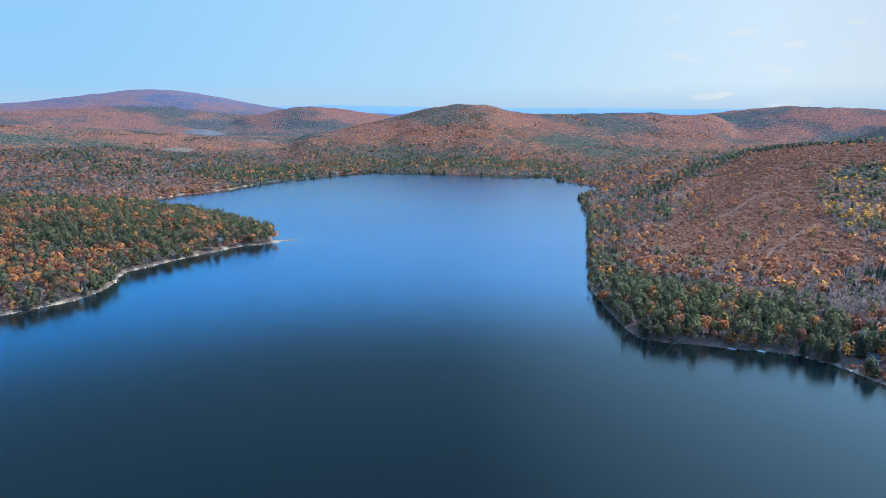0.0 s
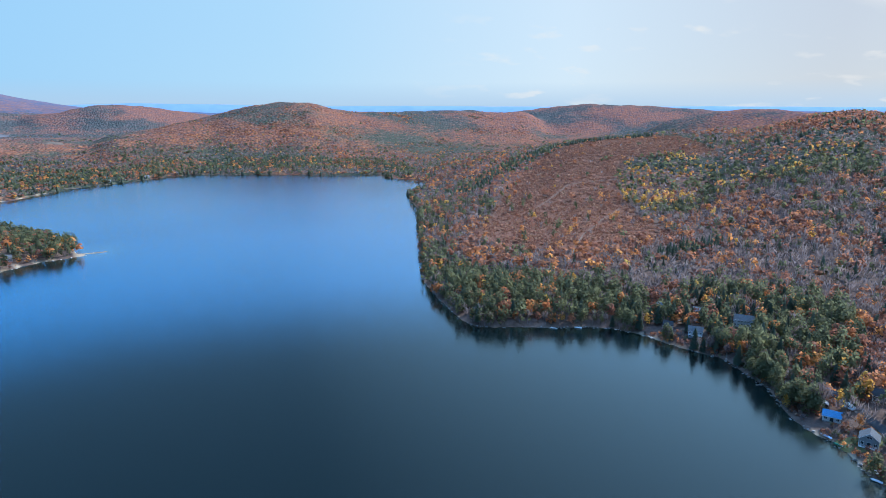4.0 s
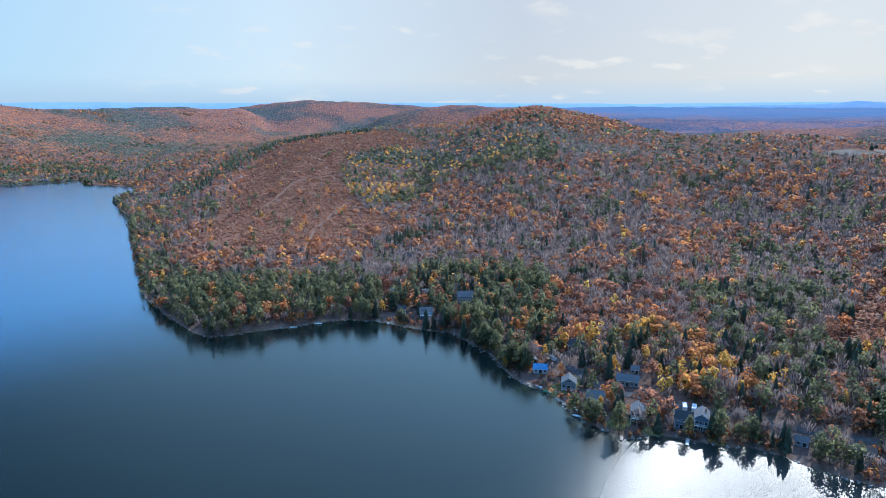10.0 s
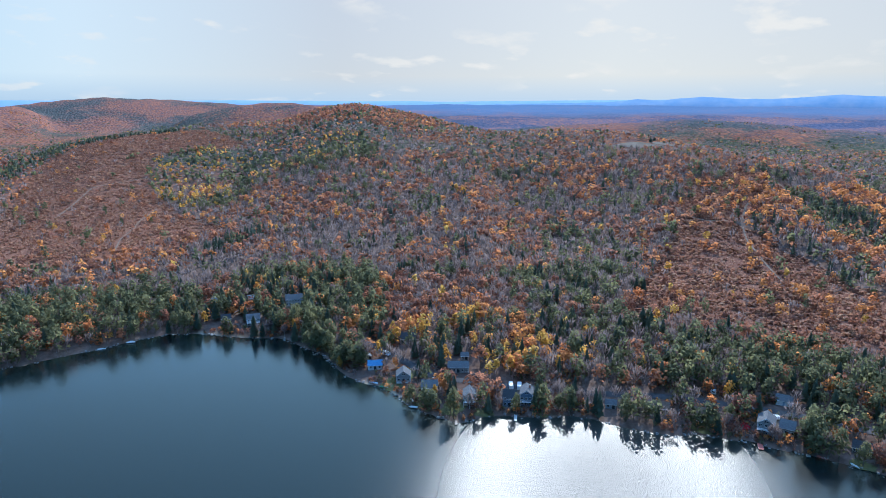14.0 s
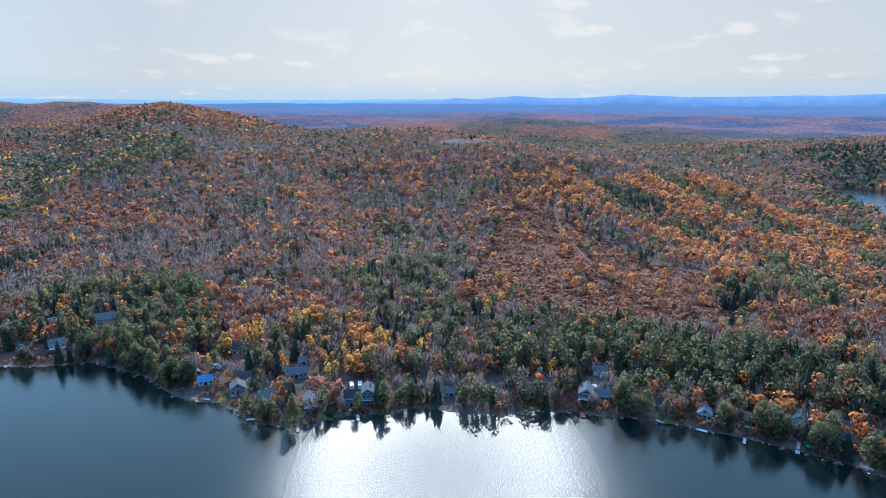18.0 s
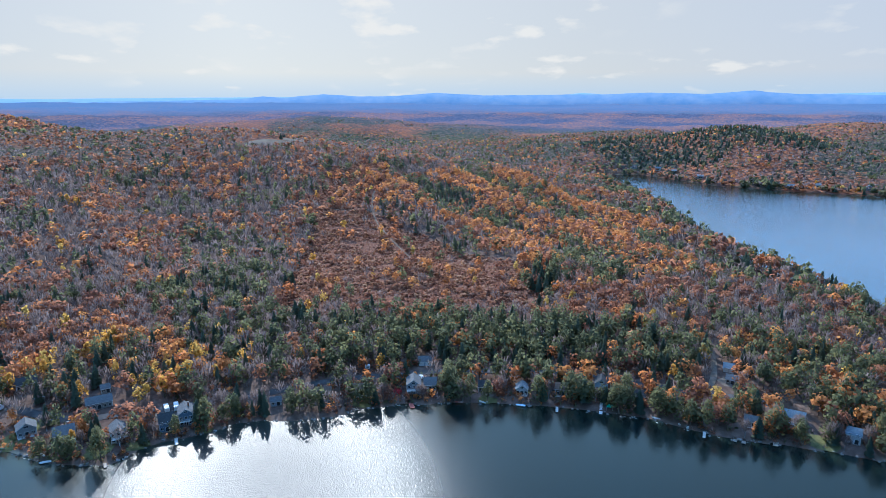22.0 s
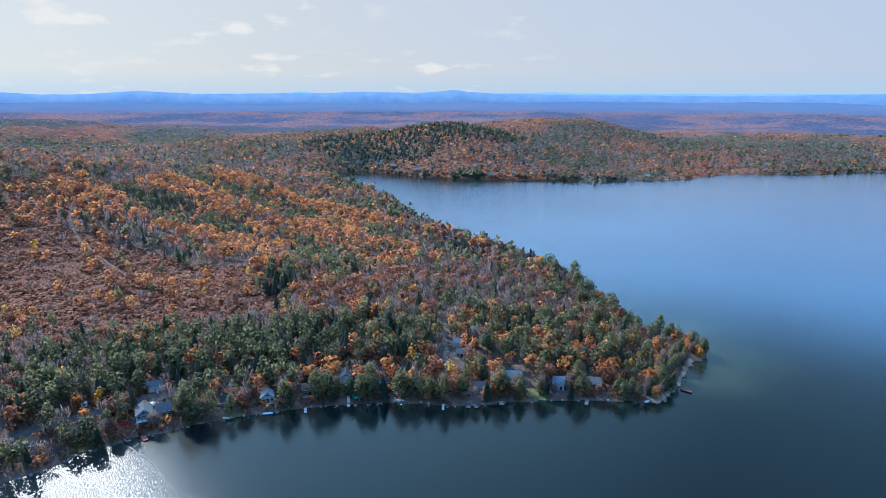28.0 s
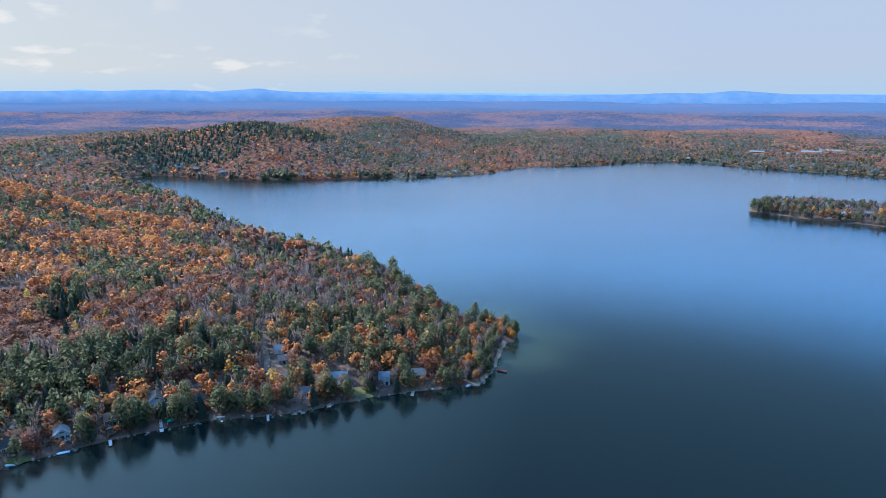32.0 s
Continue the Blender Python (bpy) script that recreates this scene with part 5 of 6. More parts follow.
HOUSES = [
    ("cottage", "small grey cottage among shoreline pines", 35.7, 350, 6, 6, 3.0, "x", "grey", "dark", 1.5),
    ("house", "pale blue lakeside house with a white deck", 38.0, 341, 8.5, 7, 4.6, "x", "pale_blue", "grey", 2.0),
    ("house", "white house with a grey roof on the slope", 41.7, 361, 12, 8, 4.6, "x", "white", "grey", 0, True),
    ("cottage", "little grey-roofed cottage under the pines", 34.8, 378, 5, 5, 3.0, "y", "pale_blue", "slate"),
    ("cottage", "little pale-roofed cottage under the pines", 38.0, 374, 6, 5, 3.0, "x", "white", "pale"),
    ("cottage", "white cottage with a bright blue metal roof", 48.9, 269.5, 7.6, 5.5, 2.7, "x", "white", "blue"),
    ("shed", "tiny white shed beside the blue-roofed cottage", 48.3, 280, 2.6, 2.6, 2.2, "y", "white", "pale"),
    ("house", "brown house with a dark roof beyond the lane", 52.1, 292, 9, 7, 3.4, "x", "brown", "dark"),
    ("house", "grey gabled cottage with white trim above the lawn", 51.6, 256, 7.5, 7, 3.6, "y", "grey", "grey", 1.5),
    ("house", "tan two-storey house with a wide white deck", 54.1, 241, 8, 7, 5.4, "x", "tan", "grey", 3.0, True),
    ("house", "long grey house beyond the lane", 56.9, 259, 11, 6, 3.4, "x", "grey", "grey"),
    ("shed", "small grey shed behind the long house", 57.5, 271, 4, 4, 2.6, "x", "grey", "grey"),
    ("house", "cream two-storey lake house with white windows", 58.0, 233.5, 6, 8, 5.4, "y", "cream", "grey", 1.8),
    ("house", "blue-grey house wing with a dark roof", 61.9, 235, 6.5, 8, 4.6, "x", "blue_grey", "dark"),
    ("house", "tall gabled blue-grey house with big lake windows", 63.5, 236, 6.0, 9, 6.2, "y", "blue_grey", "grey", 1.2, True),
    ("cottage", "pale blue cabin with a grey roof", 71.4, 240, 5, 4, 2.6, "x", "pale_blue", "grey"),
    ("cottage", "low brown cottage with a brown roof", 75.7, 241, 9, 6, 2.7, "x", "brown", "brown"),
    ("cottage", "dark cottage with a brown roof and white railing", 79.5, 242, 9, 6.5, 3.0, "x", "dark", "brown", 2.2, True),
    ("house", "large grey gabled house with white trim", 84.5, 242, 7, 9, 5.2, "y", "grey", "grey", 2.0),
    ("house", "grey house wing with a low roof", 86.1, 244, 6, 7, 3.6, "x", "grey", "grey"),
    ("cottage", "dark cottage set back from the shore", 91.5, 244, 7, 6, 2.8, "x", "dark", "dark"),
    ("cottage", "white cottage with a pale roof at the water", 95.0, 243, 6, 6, 3.2, "y", "white", "pale", 1.5),
    ("cottage", "brown cottage with a brown roof and porch", 98.7, 244.5, 5.5, 6, 3.6, "x", "brown", "brown", 1.6),
    ("house", "tall light blue house with a gable to the lake", 102.4, 247, 6.5, 7, 6.6, "y", "light_blue", "dark", 1.8),
    ("cabin", "dark cabin under shoreline pines", 105.8, 247, 6, 5, 2.8, "x", "dark", "dark"),
    ("cabin", "dark brown cabin under shoreline pines", 109.3, 244, 5, 5, 2.8, "y", "brown", "dark"),
    ("cottage", "small white cottage with a grey roof", 115.3, 242, 5, 5, 2.9, "x", "white", "grey", 1.2),
    ("cottage", "low pale cottage beside the drive", 113.5, 270, 6, 5, 2.7, "x", "grey", "grey"),
    ("house", "white house with a pale blue roof behind pines", 118.4, 251, 9.5, 6, 3.0, "x", "white", "slate", 1.8),
    ("cottage", "white cottage with a slate-blue roof and gable windows", 122.8, 248.5, 5.5, 6, 4.3, "x", "white", "slate"),
    ("cottage", "low grey cottage near the end of the point", 126.1, 253, 7, 6, 2.8, "x", "grey", "grey", 1.5),
    ("house", "grey house in a clearing among the pines", 102.4, 321, 6, 6, 3.5, "x", "grey", "grey"),
    ("house", "grey house on the western spit", -19.9, 588, 10, 7, 3.5, "x", "pale_blue", "grey"),
    ("house", "pale house on the wooded island", 160.9, 751, 8, 6, 3.5, "x", "white", "pale"),
    ("house", "dark house on the wooded island", 162.6, 757, 9, 6, 4.4, "x", "dark", "grey"),
]
for row in HOUSES:
    house(*row)
house("garage", "pale two-car garage beyond the lane", 85.6, 264, 7, 5.5, 2.7, "x", "pale_blue", "grey", garage=True)
house("garage", "small white garage among the trees", 113.1, 280, 5, 5, 2.7, "x", "white", "slate", garage=True)


# ---- docks, boats, vehicles ----
def dock(label, az, r, length, width, mat=PLANK, turn=0.0, fingers=0):
    """A dock that runs from the shore towards the middle of the bay."""
    (x, y), = polar([az, r])
    d = thing("dock", label, "dock", pose(x, y, 0.0, 0, 0, -az + turn), "docks along the shore")
    n = int(length / 0.6)
    runs = [(0, width)] if not fingers else [(-fingers / 2, width), (fingers / 2, width)]
    if fingers:
        part("deck", boxes((-fingers / 2 - width / 2, fingers / 2 + width / 2, -width, 0, 0.42, 0.5)), mat, d)
    for cx, w in runs:
        top = part("deck", boxes(*[(cx - w / 2, cx + w / 2, -length + k * length / n + 0.02, -length + (k + 1) * length / n - 0.02, 0.44, 0.5) for k in range(n)]), mat, d)
        part("stringer", boxes((cx - w / 2 + 0.05, cx - w / 2 + 0.15, -length, 0, 0.28, 0.44), (cx + w / 2 - 0.15, cx + w / 2 - 0.05, -length, 0, 0.28, 0.44)), mat, top)
        for s in (-1, 1):
            for k in range(3):
                yy = -length * (k + 0.5) / 3
                part("post", turned(tube(0.06, -2.5, 0.75, 6), pose(cx + s * w / 2, yy, 0, 90)), STEEL, d)
    return d


dock("pale wooden ramp at a small beach", 34.0, 346, 8, 1.6, WHITE_PLANK, 25)
dock("grey dock under overhanging trees", 43.8, 300, 6, 1.2, PLANK, -45)
dock("short dark dock at a stone shore", 56.7, 224.5, 4, 1.2)
dock("pale dock below the gabled house", 62.5, 231, 6.5, 1.5, WHITE_PLANK)
dock("short pale dock by a stone wall", 78.6, 236, 4, 1.5, PLANK, 30)
dock("red-stained dock below the grey house", 84.2, 236.5, 5, 2.2, RED_PLANK, 10)
dock("white floating dock on the lake", 98.4, 237.5, 5.5, 1.3, WHITE_PLANK)
dock("pale dock at the foot of the white stairs", 102.5, 237.5, 3, 1.6, WHITE_PLANK)
dock("pale dock beside shoreline pines", 111.7, 234.5, 6.5, 1.2, WHITE_PLANK)
dock("grey plank dock with two fingers", 114.6, 234.5, 4, 1.6, PLANK, 0, 3.6)
dock("short grey dock by the bank", 117.4, 238, 4, 2.0, PLANK)
dock("grey dock by the point", 125.6, 245, 5.5, 1.6, PLANK, -8)
dock("bright white dock near the tip of the point", 131.3, 254, 6.5, 1.5, WHITE_PLANK, -25)
dock("small dock at the western spit", -25.2, 541, 6, 1.5, WHITE_PLANK, 40)


def boat(name, label, az, r, length, mat, turn=0.0, seats=True, cover=None):
    """An open boat on the water or drawn up on the sand, its bow forward along y."""
    b = thing(name, label, "boat", at(az, r, 0.05, turn), "boats along the shore")
    hull, inner = [], []
    for k in range(9):
        f = k / 8
        w = 0.36 * length / 3.2 * math.sin(math.pi * min(1, 0.28 + 0.72 * (1 - f))) ** 0.6 * (1 if f < 0.98 else 0.12)
        sheer = 0.5 + 0.22 * f * f
        y = (f - 0.5) * length
        hull.append([(-w, y, sheer), (-w * 0.85, y, 0.18), (0, y, 0.02 + 0.25 * f ** 4), (w * 0.85, y, 0.18), (w, y, sheer), (w * 0.9, y, sheer), (0, y, 0.16 + 0.25 * f ** 4), (-w * 0.9, y, sheer)])
    part("hull", lofted(hull), mat, b)
    if cover:
        part("cover", lofted([[(-0.38 * length / 3.2 * c, (f - 0.5) * length, 0.5), (0, (f - 0.5) * length, 0.75 + 0.3 * c), (0.38 * length / 3.2 * c, (f - 0.5) * length, 0.5)]
                              for f, c in ((0.0, 0.85), (0.4, 1.0), (0.75, 0.8), (1.0, 0.1))]), cover, b, "stretched boat cover")
    elif seats:
        for f in (0.25, 0.55):
            y = (f - 0.5) * length
            part("thwart", boxes((-0.33 * length / 3.2, 0.33 * length / 3.2, y - 0.12, y + 0.12, 0.38, 0.43)), PLANK, b)
    part("gunwale", boxes((-0.37 * length / 3.2, -0.33 * length / 3.2, -length * 0.45, length * 0.1, 0.5, 0.56), (0.33 * length / 3.2, 0.37 * length / 3.2, -length * 0.45, length * 0.1, 0.5, 0.56)), TRIM, b)
    return b


boat("rowboat", "green rowboat drawn up on the sand", 49.7, 255, 5.5, GREEN_PAINT, 70)
boat("motorboat", "white motorboat with a cover at the beach", 48.7, 259.5, 5.5, GELCOAT, 60, cover=TARP)
boat("motorboat", "white boat moored beside stones", 52.5, 236, 4.5, GELCOAT, 75, cover=GELCOAT)
boat("rowboat", "white rowboat drawn up on the bank", 52.4, 240.5, 4, GELCOAT, 20)
boat("rowboat", "white rowboat under the cape pines", 25.7, 343, 5, GELCOAT, 80)
boat("motorboat", "white covered boat under the cape pines", 27.9, 346, 5.5, GELCOAT, 75, cover=GELCOAT)
boat("motorboat", "white covered boat by the white cottage", 94.9, 236.5, 5, GELCOAT, 80, cover=TARP)
boat("rowboat", "small pale boat on the bank", 91.2, 237.5, 4, GELCOAT, 60)
boat("rowboat", "brown rowboat at a low dock", 88.9, 237, 4.5, RED_PLANK, 80)
boat("motorboat", "dull red boat off the tip of the point", 134.2, 266.5, 6, RED_PAINT, 70, cover=RED_PAINT)
boat("rowboat", "pale rowboat on the bank by the pines", 107.5, 237.5, 4, GELCOAT, 85)


def wheel(parent, x, y, r=0.33):
    w = part("wheel", turned(tube(r, -0.11, 0.11, 12), pose(x, y, r, 0, 0, 90)), RUBBER, parent)
    part("rim", turned(tube(r * 0.55, -0.125, 0.125, 10), pose(x, y, r, 0, 0, 90)), STEEL, w)


def camper(label, az, r, length, turn, cover=None):
    """A caravan or covered trailer on two wheels."""
    c = thing("trailer", label, "trailer", at(az, r, 0.3, turn), "vehicles by the lane")
    body = part("body", boxes((-1.1, 1.1, -length / 2, length / 2, 0.45, 2.5), bevel=0.22), cover or GELCOAT, c)
    part("roof", boxes((-1.0, 1.0, -length / 2 + 0.2, length / 2 - 0.2, 2.5, 2.58)), GELCOAT, body)
    for s in (-1, 1):
        wheel(c, s * 1.0, 0)
        part("window", boxes((s * 1.12 - 0.02, s * 1.12 + 0.02, -0.8, 0.4, 1.4, 2.0)), GLASS, body)
    part("drawbar", boxes((-0.06, 0.06, length / 2, length / 2 + 1.1, 0.45, 0.55)), STEEL, c)
    return c


camper("white camper trailer parked behind the gabled house", 62.0, 248, 5.5, 5)
camper("white camper trailer beside its twin", 62.8, 248, 6, 0)
camper("pale blue covered trailer on the lawn by the lane", 50.0, 282, 5, 50, TARP)
camper("pale covered trailer across the lane", 52.8, 280, 4.5, 40, TARP)
camper("small white utility trailer by the lane", 80.1, 262.5, 2.6, 80)


def car(label, az, r, turn, paint):
    c = thing("car", label, "car", at(az, r, 0.3, turn), "vehicles by the lane")
    prof = [(-2.2, 0.35), (2.2, 0.35), (2.2, 0.8), (1.2, 0.95), (0.6, 1.45), (-1.3, 1.48), (-1.9, 0.98), (-2.2, 0.9)]
    part("body", turned(prism(prof, -0.88, 0.88), pose(0, 0, 0, 0, 0, 90)), paint, c)
    part("windscreen", turned(prism([(0.62, 1.42), (1.16, 0.99), (1.2, 1.0), (0.66, 1.46)], -0.7, 0.7), pose(0, 0, 0, 0, 0, 90)), GLASS, c)
    for s in (-1, 1):
        part("side_window", boxes((s * 0.88 - 0.02, s * 0.88 + 0.02, -1.3, 0.6, 1.0, 1.38)), GLASS, c)
        for y in (-1.35, 1.4):
            wheel(c, s * 0.85, y)
    return c


car("dark car parked behind the brown cottage", 78.6, 251.5, 80, CAR_PAINT)
car("pale car parked in the gravel yard", 85.2, 254, 30, GELCOAT)


def stairs(label, az, r0, r1, width=1.2):
    """Open stairs down the bank to the water."""
    a, b = at(az, r0, 0.4), at(az, r1, 0.35)
    drop, run = a.translation.z - b.translation.z, (r0 - r1) * SCALE
    s = thing("stairs", label, "stairs", b)
    n = max(4, int(run / 0.45))
    for k in range(n):
        y, z = run * (k + 0.5) / n, drop * (k + 0.5) / n
        part("step", boxes((-width / 2, width / 2, y - 0.17, y + 0.17, z, z + 0.06)), TRIM, s)
    for sx in (-1, 1):
        x = sx * width / 2
        part("handrail", turned(boxes((x - 0.04, x + 0.04, 0, math.hypot(run, drop), 0.85, 0.93), (x - 0.05, x + 0.05, 0, math.hypot(run, drop), -0.1, 0.1)), pose(0, 0, 0, math.degrees(math.atan2(drop, run)))), TRIM, s)
        for k in range(4):
            y, z = run * (k + 0.3) / 4, drop * (k + 0.3) / 4
            part("post", boxes((x - 0.05, x + 0.05, y - 0.05, y + 0.05, z - 0.8, z + 0.95)), TRIM, s)
    return s


stairs("white wooden stairs below the light blue house", 102.5, 245, 238)
stairs("white wooden stairs on the bank of the point", 129.4, 257, 251)
canopy = thing("canopy", "green canvas shelter beside the stairs", "canopy", at(103.3, 239.5, 0.1), "")
part("cloth", lofted([[(-1.5 * c, -1.3 * c, z), (1.5 * c, -1.3 * c, z), (1.5 * c, 1.3 * c, z), (-1.5 * c, 1.3 * c, z)] for z, c in ((1.3, 1.0), (1.6, 0.95), (1.95, 0.55), (2.1, 0.1))]), GREEN_CLOTH, canopy)
for px, py in ((-1.4, -1.2), (1.4, -1.2), (1.4, 1.2), (-1.4, 1.2)):
    part("pole", boxes((px - 0.04, px + 0.04, py - 0.04, py + 0.04, -0.3, 1.4)), STEEL, canopy)


# ---- houses on the far shores ----
def shore_at(az, r0, r1):
    """First land along a bearing between two distances."""
    r = np.arange(r0, r1, 2.0)
    p = polar(np.stack([r * 0 + az, r], 1))
    return float(r[np.argmax(inland(p[:, 0], p[:, 1]) > 7)])


rs2 = np.random.RandomState(5)
FAR_AZ = [102.9, 104.0, 106.0, 107.3, 109.4, 111.2, 113.4, 116.1, 118.0, 121.3, 123.2, 126.4, 129.5, 138.6, 142.5, 146.8, 149.4, 150.6, 151.4, 152.2, 153.0, 153.8, 154.9, 156.0, 157.2, 158.6, 160.9, 162.6]
for i, az in enumerate(FAR_AZ):
    wall, roof = ["white", "grey", "pale_blue", "brown", "cream"][rs2.randint(5)], ["grey", "pale", "dark", "slate"][rs2.randint(4)]
    house("house", "small " + wall.replace("_", " ") + " house on the far shore", az, shore_at(az, 900, 1400) + rs2.uniform(0, 14), rs2.uniform(8, 13), 7, rs2.choice([3.0, 4.8]), "xy"[rs2.randint(2)], wall, roof,
          plain_one=True, group="houses on the far shore")
for az in (-12.4, -9.6, -7.1, 7.6):
    house("house", "small pale house on the north shore", az, shore_at(az, 1080, 1400), 9, 7, 3.2, "x", "white", "pale", plain_one=True, group="houses on the north shore")
for az, r, w in ((154.5, 1418, 34), (158.3, 1440, 44), (159.6, 1470, 50), (157.0, 1395, 24)):
    house("barn", "long low white-roofed barn above the far shore", az, r, w, 9, 3.2, "x", "grey", "pale", plain_one=True, group="long barns")


# ---- shore rocks ----
def rocks(n, lo, hi, rmax, name, label, mat, seed):
    r_s = np.random.RandomState(seed)
    pts = []
    dense = np.concatenate([WATER, WATER[:1]])
    ln = np.hypot(*np.diff(dense, axis=0).T)
    cum = np.concatenate([[0], np.cumsum(ln)])
    t = r_s.uniform(0, cum[-1], n * 12)
    x, y = np.interp(t, cum, dense[:, 0]) + r_s.normal(0, 1.6, n * 12), np.interp(t, cum, dense[:, 1]) + r_s.normal(0, 1.6, n * 12)
    az, r = np.degrees(np.arctan2(x, y)), np.hypot(x, y)
    d = inland(x, y)
    m = (az > lo) & (az < hi) & (r < rmax * SCALE) & (d > -1.2) & (d < 1.6)
    x, y, d = x[m][:n], y[m][:n], d[m][:n]
    z = np.maximum(ground(x, y, d), -0.15)
    base = np.array([(-1, -1, -0.6), (1, -1, -0.6), (1, 1, -0.6), (-1, 1, -0.6), (-0.75, -0.7, 0.5), (0.7, -0.75, 0.6), (0.75, 0.7, 0.45), (-0.7, 0.75, 0.55)])
    q = np.array([(0, 1, 5, 4), (1, 2, 6, 5), (2, 3, 7, 6), (3, 0, 4, 7), (4, 5, 6, 7)])
    k = len(x)
    s = r_s.uniform(0.25, 0.75, (k, 1, 1)) * r_s.uniform(0.7, 1.3, (k, 1, 3))
    v = base[None] * s * r_s.uniform(0.75, 1.25, (k, 8, 1))
    a = r_s.uniform(0, 6.28, k)[:, None]
    vx, vy = v[..., 0] * np.cos(a) - v[..., 1] * np.sin(a), v[..., 0] * np.sin(a) + v[..., 1] * np.cos(a)
    V = np.stack([vx + x[:, None], vy + y[:, None], v[..., 2] + z[:, None]], -1).reshape(-1, 3)
    Q = (q[None] + (np.arange(k) * 8)[:, None, None]).reshape(-1, 4)
    tagged(mesh_object(name, V, Q, [mat]), label, "rocks", kind="stuff")


rocks(560, 13, 137, 460, "shore_rocks", "grey boulders along the water's edge", STONE, 3)
rocks(260, -46, -14, 620, "shore_rocks", "pale boulders along the western shore", PALE_STONE, 4)
rocks(130, 102.5, 111, 260, "shore_rocks", "pale stones of a low shore wall", PALE_STONE, 6)


# ---- trees that stand alone near the water ----
TREE_WORDS = {"pine": ("pine_tree", "green white pine near the water", "pine tree"), "spruce": ("spruce_tree", "dark green spruce near the water", "spruce tree"),
              "oak": ("oak_tree", "rust-brown oak in autumn leaf", "oak tree"), "maple": ("maple_tree", "orange maple in autumn leaf", "maple tree"),
              "birch": ("birch_tree", "yellow birch in autumn leaf", "birch tree"), "bare": ("bare_tree", "leafless grey hardwood near the water", "tree")}


def limbed_trunk(rs, tall, limbs):
    """A tapered trunk with rising limbs, for a tree of height 1."""
    V, Q, base = [], [], 0
    k = np.arange(6) * np.pi / 3
    ring = np.stack([np.cos(k), np.sin(k), 0 * k], 1)
    zs, rad = np.array([-0.04, 0.05, 0.3, 0.6, 1.0]) * tall, (0.03, 0.019, 0.015, 0.01, 0.003)
    wander = np.cumsum(rs.normal(0, 0.006, (5, 2)), 0)
    for z, r, w in zip(zs, rad, wander):
        V.append(ring * r + [w[0], w[1], z])
    for i in range(4):
        for j in range(6):
            Q.append((i * 6 + j, i * 6 + (j + 1) % 6, (i + 1) * 6 + (j + 1) % 6, (i + 1) * 6 + j))
    base = 30
    for _ in range(limbs):
        z0, a = rs.uniform(0.35, 0.85) * tall, rs.uniform(0, 6.28)
        p = np.array([0, 0, z0])
        tip = p + np.array([np.cos(a) * rs.uniform(0.1, 0.22), np.sin(a) * rs.uniform(0.1, 0.22), rs.uniform(0.05, 0.16)])
        side = np.array([-np.sin(a), np.cos(a), 0])
        up = np.cross(tip - p, side)
        up /= np.linalg.norm(up)
        V.append(np.array([p + side * 0.007, p + up * 0.007, p - side * 0.007, p - up * 0.007, tip + side * 0.002, tip + up * 0.002, tip - side * 0.002, tip - up * 0.002]))
        Q += [(base + j, base + (j + 1) % 4, base + 4 + (j + 1) % 4, base + 4 + j) for j in range(4)]
        base += 8
    return np.concatenate(V), Q


def fine_crown(kind, rs):
    if kind == "spruce":
        return needled(rs, 17, 12, 0.2, 0.05, 0.42)
    if kind == "pine":
        return leafy(rs, 400, 0.044, 0.25 * rs.uniform(0.85, 1.15), 0.06, 14, point=0.7)
    if kind == "bare":
        return twiggy(rs, 260, 0.27, 0.2, 0.0042)
    return leafy(rs, 330, 0.046, {"oak": 0.33, "maple": 0.3, "birch": 0.21}[kind] * rs.uniform(0.85, 1.15), 0.2, 8, point=0.3)


def lone_tree(kind, rs):
    name, label, cat = TREE_WORDS[kind]
    t = thing(name, label, cat, Matrix.Identity(4), "trees along the shore")
    tv, tq = limbed_trunk(rs, 0.95 if kind in ("pine", "spruce") else 0.72, 4 if kind in ("pine", "spruce") else 9)
    trunk = mesh_object("trunk", tv, tq, [PALE_BARK if kind in ("birch", "bare") else BARK])
    v, q, nrm = fine_crown(kind, rs)
    crown = mesh_object("crown", v, q, [LEAF[kind]], [("vary", np.full(len(v), rs.uniform(0.05, 0.7)))], smooth=True, normals=nrm)
    trunk.parent = crown.parent = t
    return t


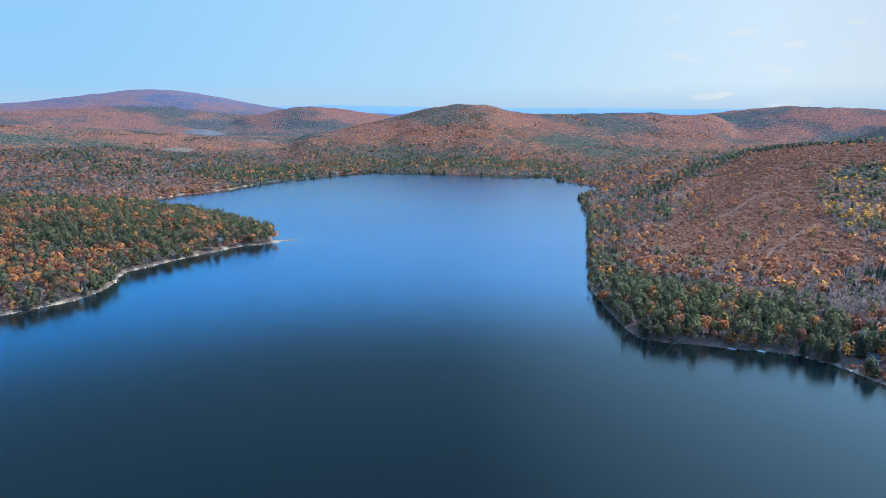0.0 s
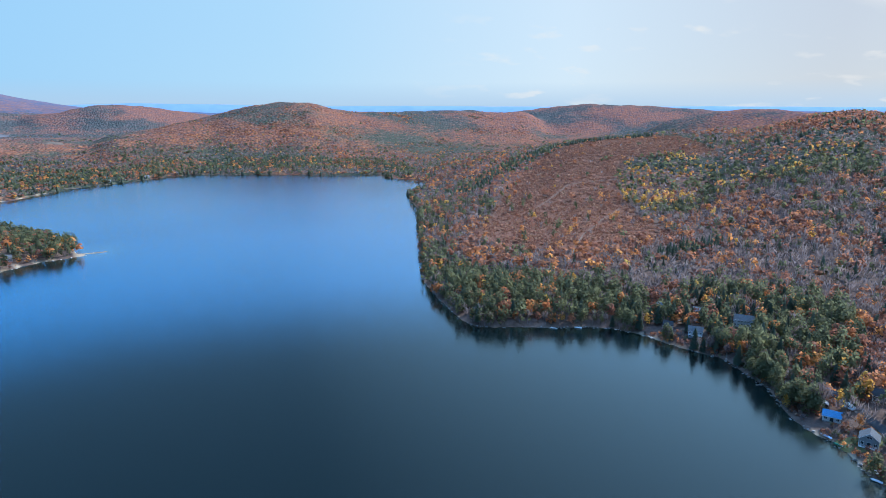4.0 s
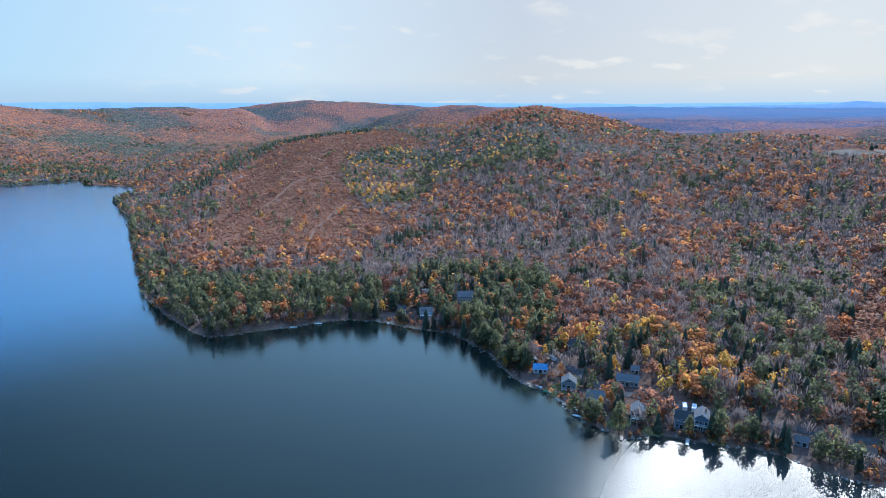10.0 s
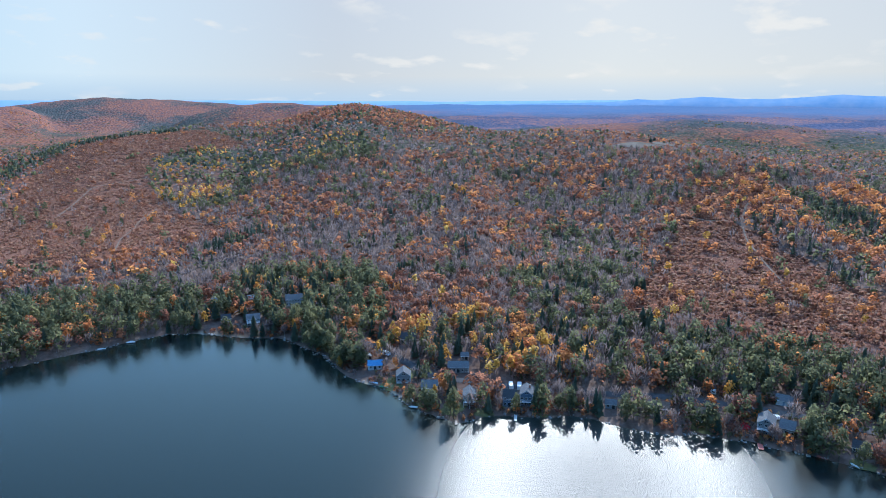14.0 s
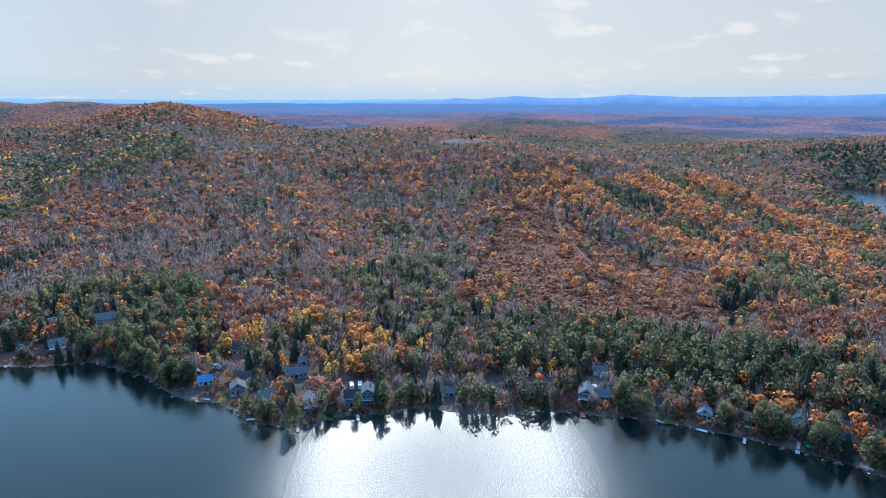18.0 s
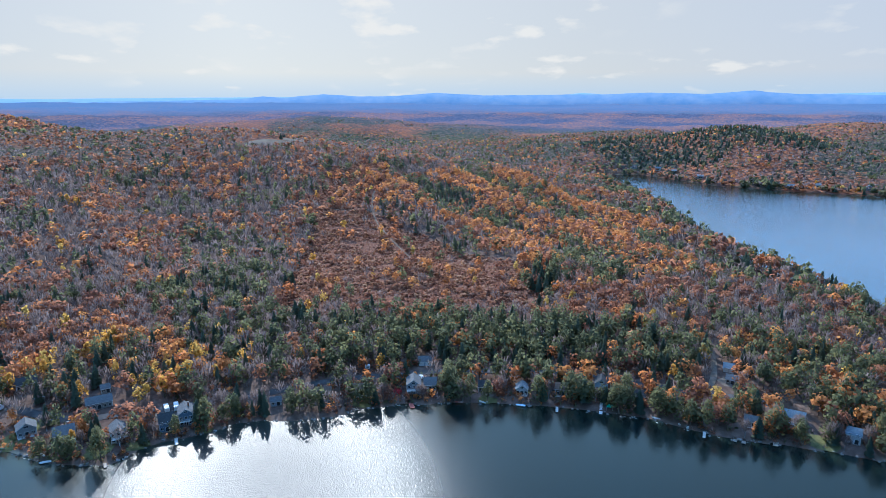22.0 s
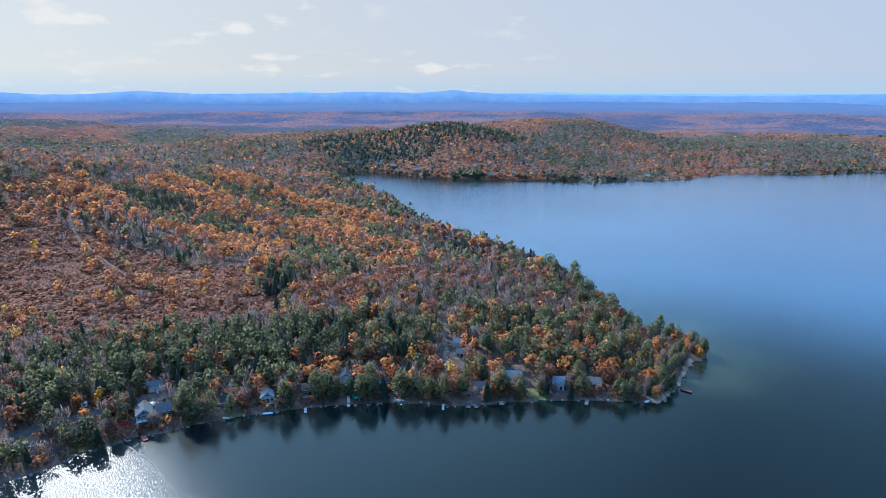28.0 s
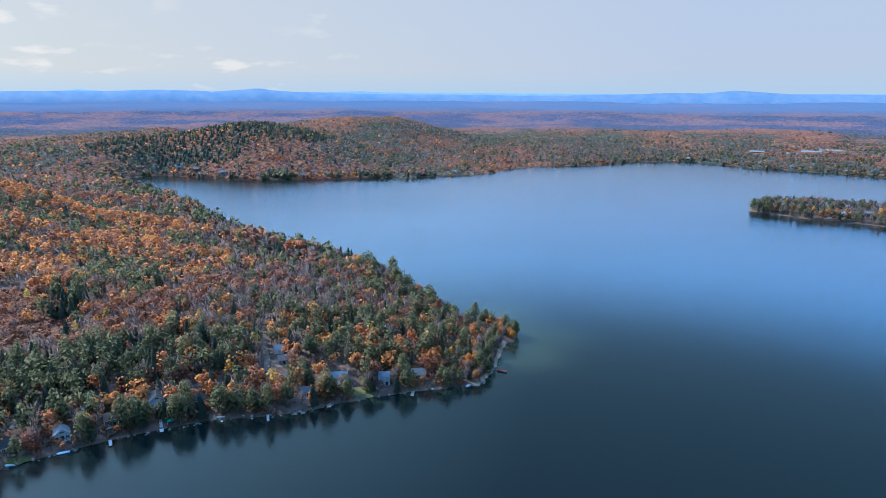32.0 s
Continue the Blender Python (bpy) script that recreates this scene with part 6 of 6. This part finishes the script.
rs3 = np.random.RandomState(21)
MODELS = {kind: [lone_tree(kind, rs3) for _ in range(4)] for kind in TREE_WORDS}
FRESH = {id(t) for ts in MODELS.values() for t in ts}
EXTRA = [("pine", 135.2, 308, 10), ("pine", 135.5, 312, 9), ("maple", 134.9, 306, 8), ("birch", 135.1, 304, 8), ("bare", 48.0, 277, 17), ("birch", 56.6, 610, 15), ("birch", 57.2, 600, 14),
         ("spruce", 64.5, 235.5, 13), ("maple", 50.8, 270, 7), ("birch", 54.6, 240, 8), ("maple", 55.6, 243, 9), ("pine", -15.6, 668, 15), ("pine", -15.9, 672, 14), ("pine", -15.3, 664, 14),
         ("maple", -25.0, 556, 9), ("maple", -17.1, 598, 9), ("pine", 131.6, 340, 13), ("maple", 96.9, 242, 12), ("birch", 101.2, 242, 9),
         ("pine", 154.7, 762, 15), ("pine", 155.1, 757, 16), ("pine", 155.5, 762, 15), ("pine", 155.9, 756, 17), ("pine", 156.4, 757, 15), ("pine", 157, 752, 17), ("maple", 157.6, 752, 12), ("pine", 158.2, 750, 16), ("birch", 159, 748, 12), ("maple", 160, 746, 12)]
spots = [(k, *polar([az, r])[0], float(ground(*[np.array([c]) for c in polar([az, r])[0]])[0]), h) for k, az, r, h in EXTRA] + SHORE_TREES
for kind, px, py, pz, h in spots:
    model = MODELS[kind][rs3.randint(4)]
    h *= 1.0 if kind in ("pine", "spruce") else 0.95
    m = pose(px, py, pz - 0.1, rs3.uniform(-3, 3), rs3.uniform(-3, 3), rs3.uniform(0, 360)) @ Matrix.Diagonal((h * rs3.uniform(0.85, 1.2), h * rs3.uniform(0.85, 1.2), h, 1))
    if id(model) in FRESH:
        FRESH.discard(id(model))
        model.matrix_world = m
    else:
        copy_thing(model, m @ Matrix.Diagonal((1 / model.scale[0], 1 / model.scale[1], 1 / model.scale[2], 1)))
for ts in MODELS.values():
    for t in ts:
        if id(t) in FRESH:
            for o in (*t.children, t):
                bpy.data.objects.remove(o)
# a scarlet bush beside the grey house
bush = thing("red_bush", "scarlet bush beside the grey house", "bush", at(82.9, 241) @ Matrix.Diagonal((4.6, 4.6, 4.6, 1)))
bv, bq, bn = leafy(rs3, 300, 0.05, 0.5, 0.1, 7)
SCARLET = leaf_material("scarlet_leaves", [(0.0, (0.35, 0.02, 0.03)), (0.6, (0.5, 0.03, 0.05)), (1.0, (0.55, 0.06, 0.06))], 0.4)
crown = mesh_object("crown", bv, bq, [SCARLET], [("vary", np.full(len(bv), 0.3))], smooth=True, normals=bn)
sv, sq = limbed_trunk(rs3, 0.5, 6)
stemob = mesh_object("stem", sv, sq, [BARK])
crown.parent = stemob.parent = bush
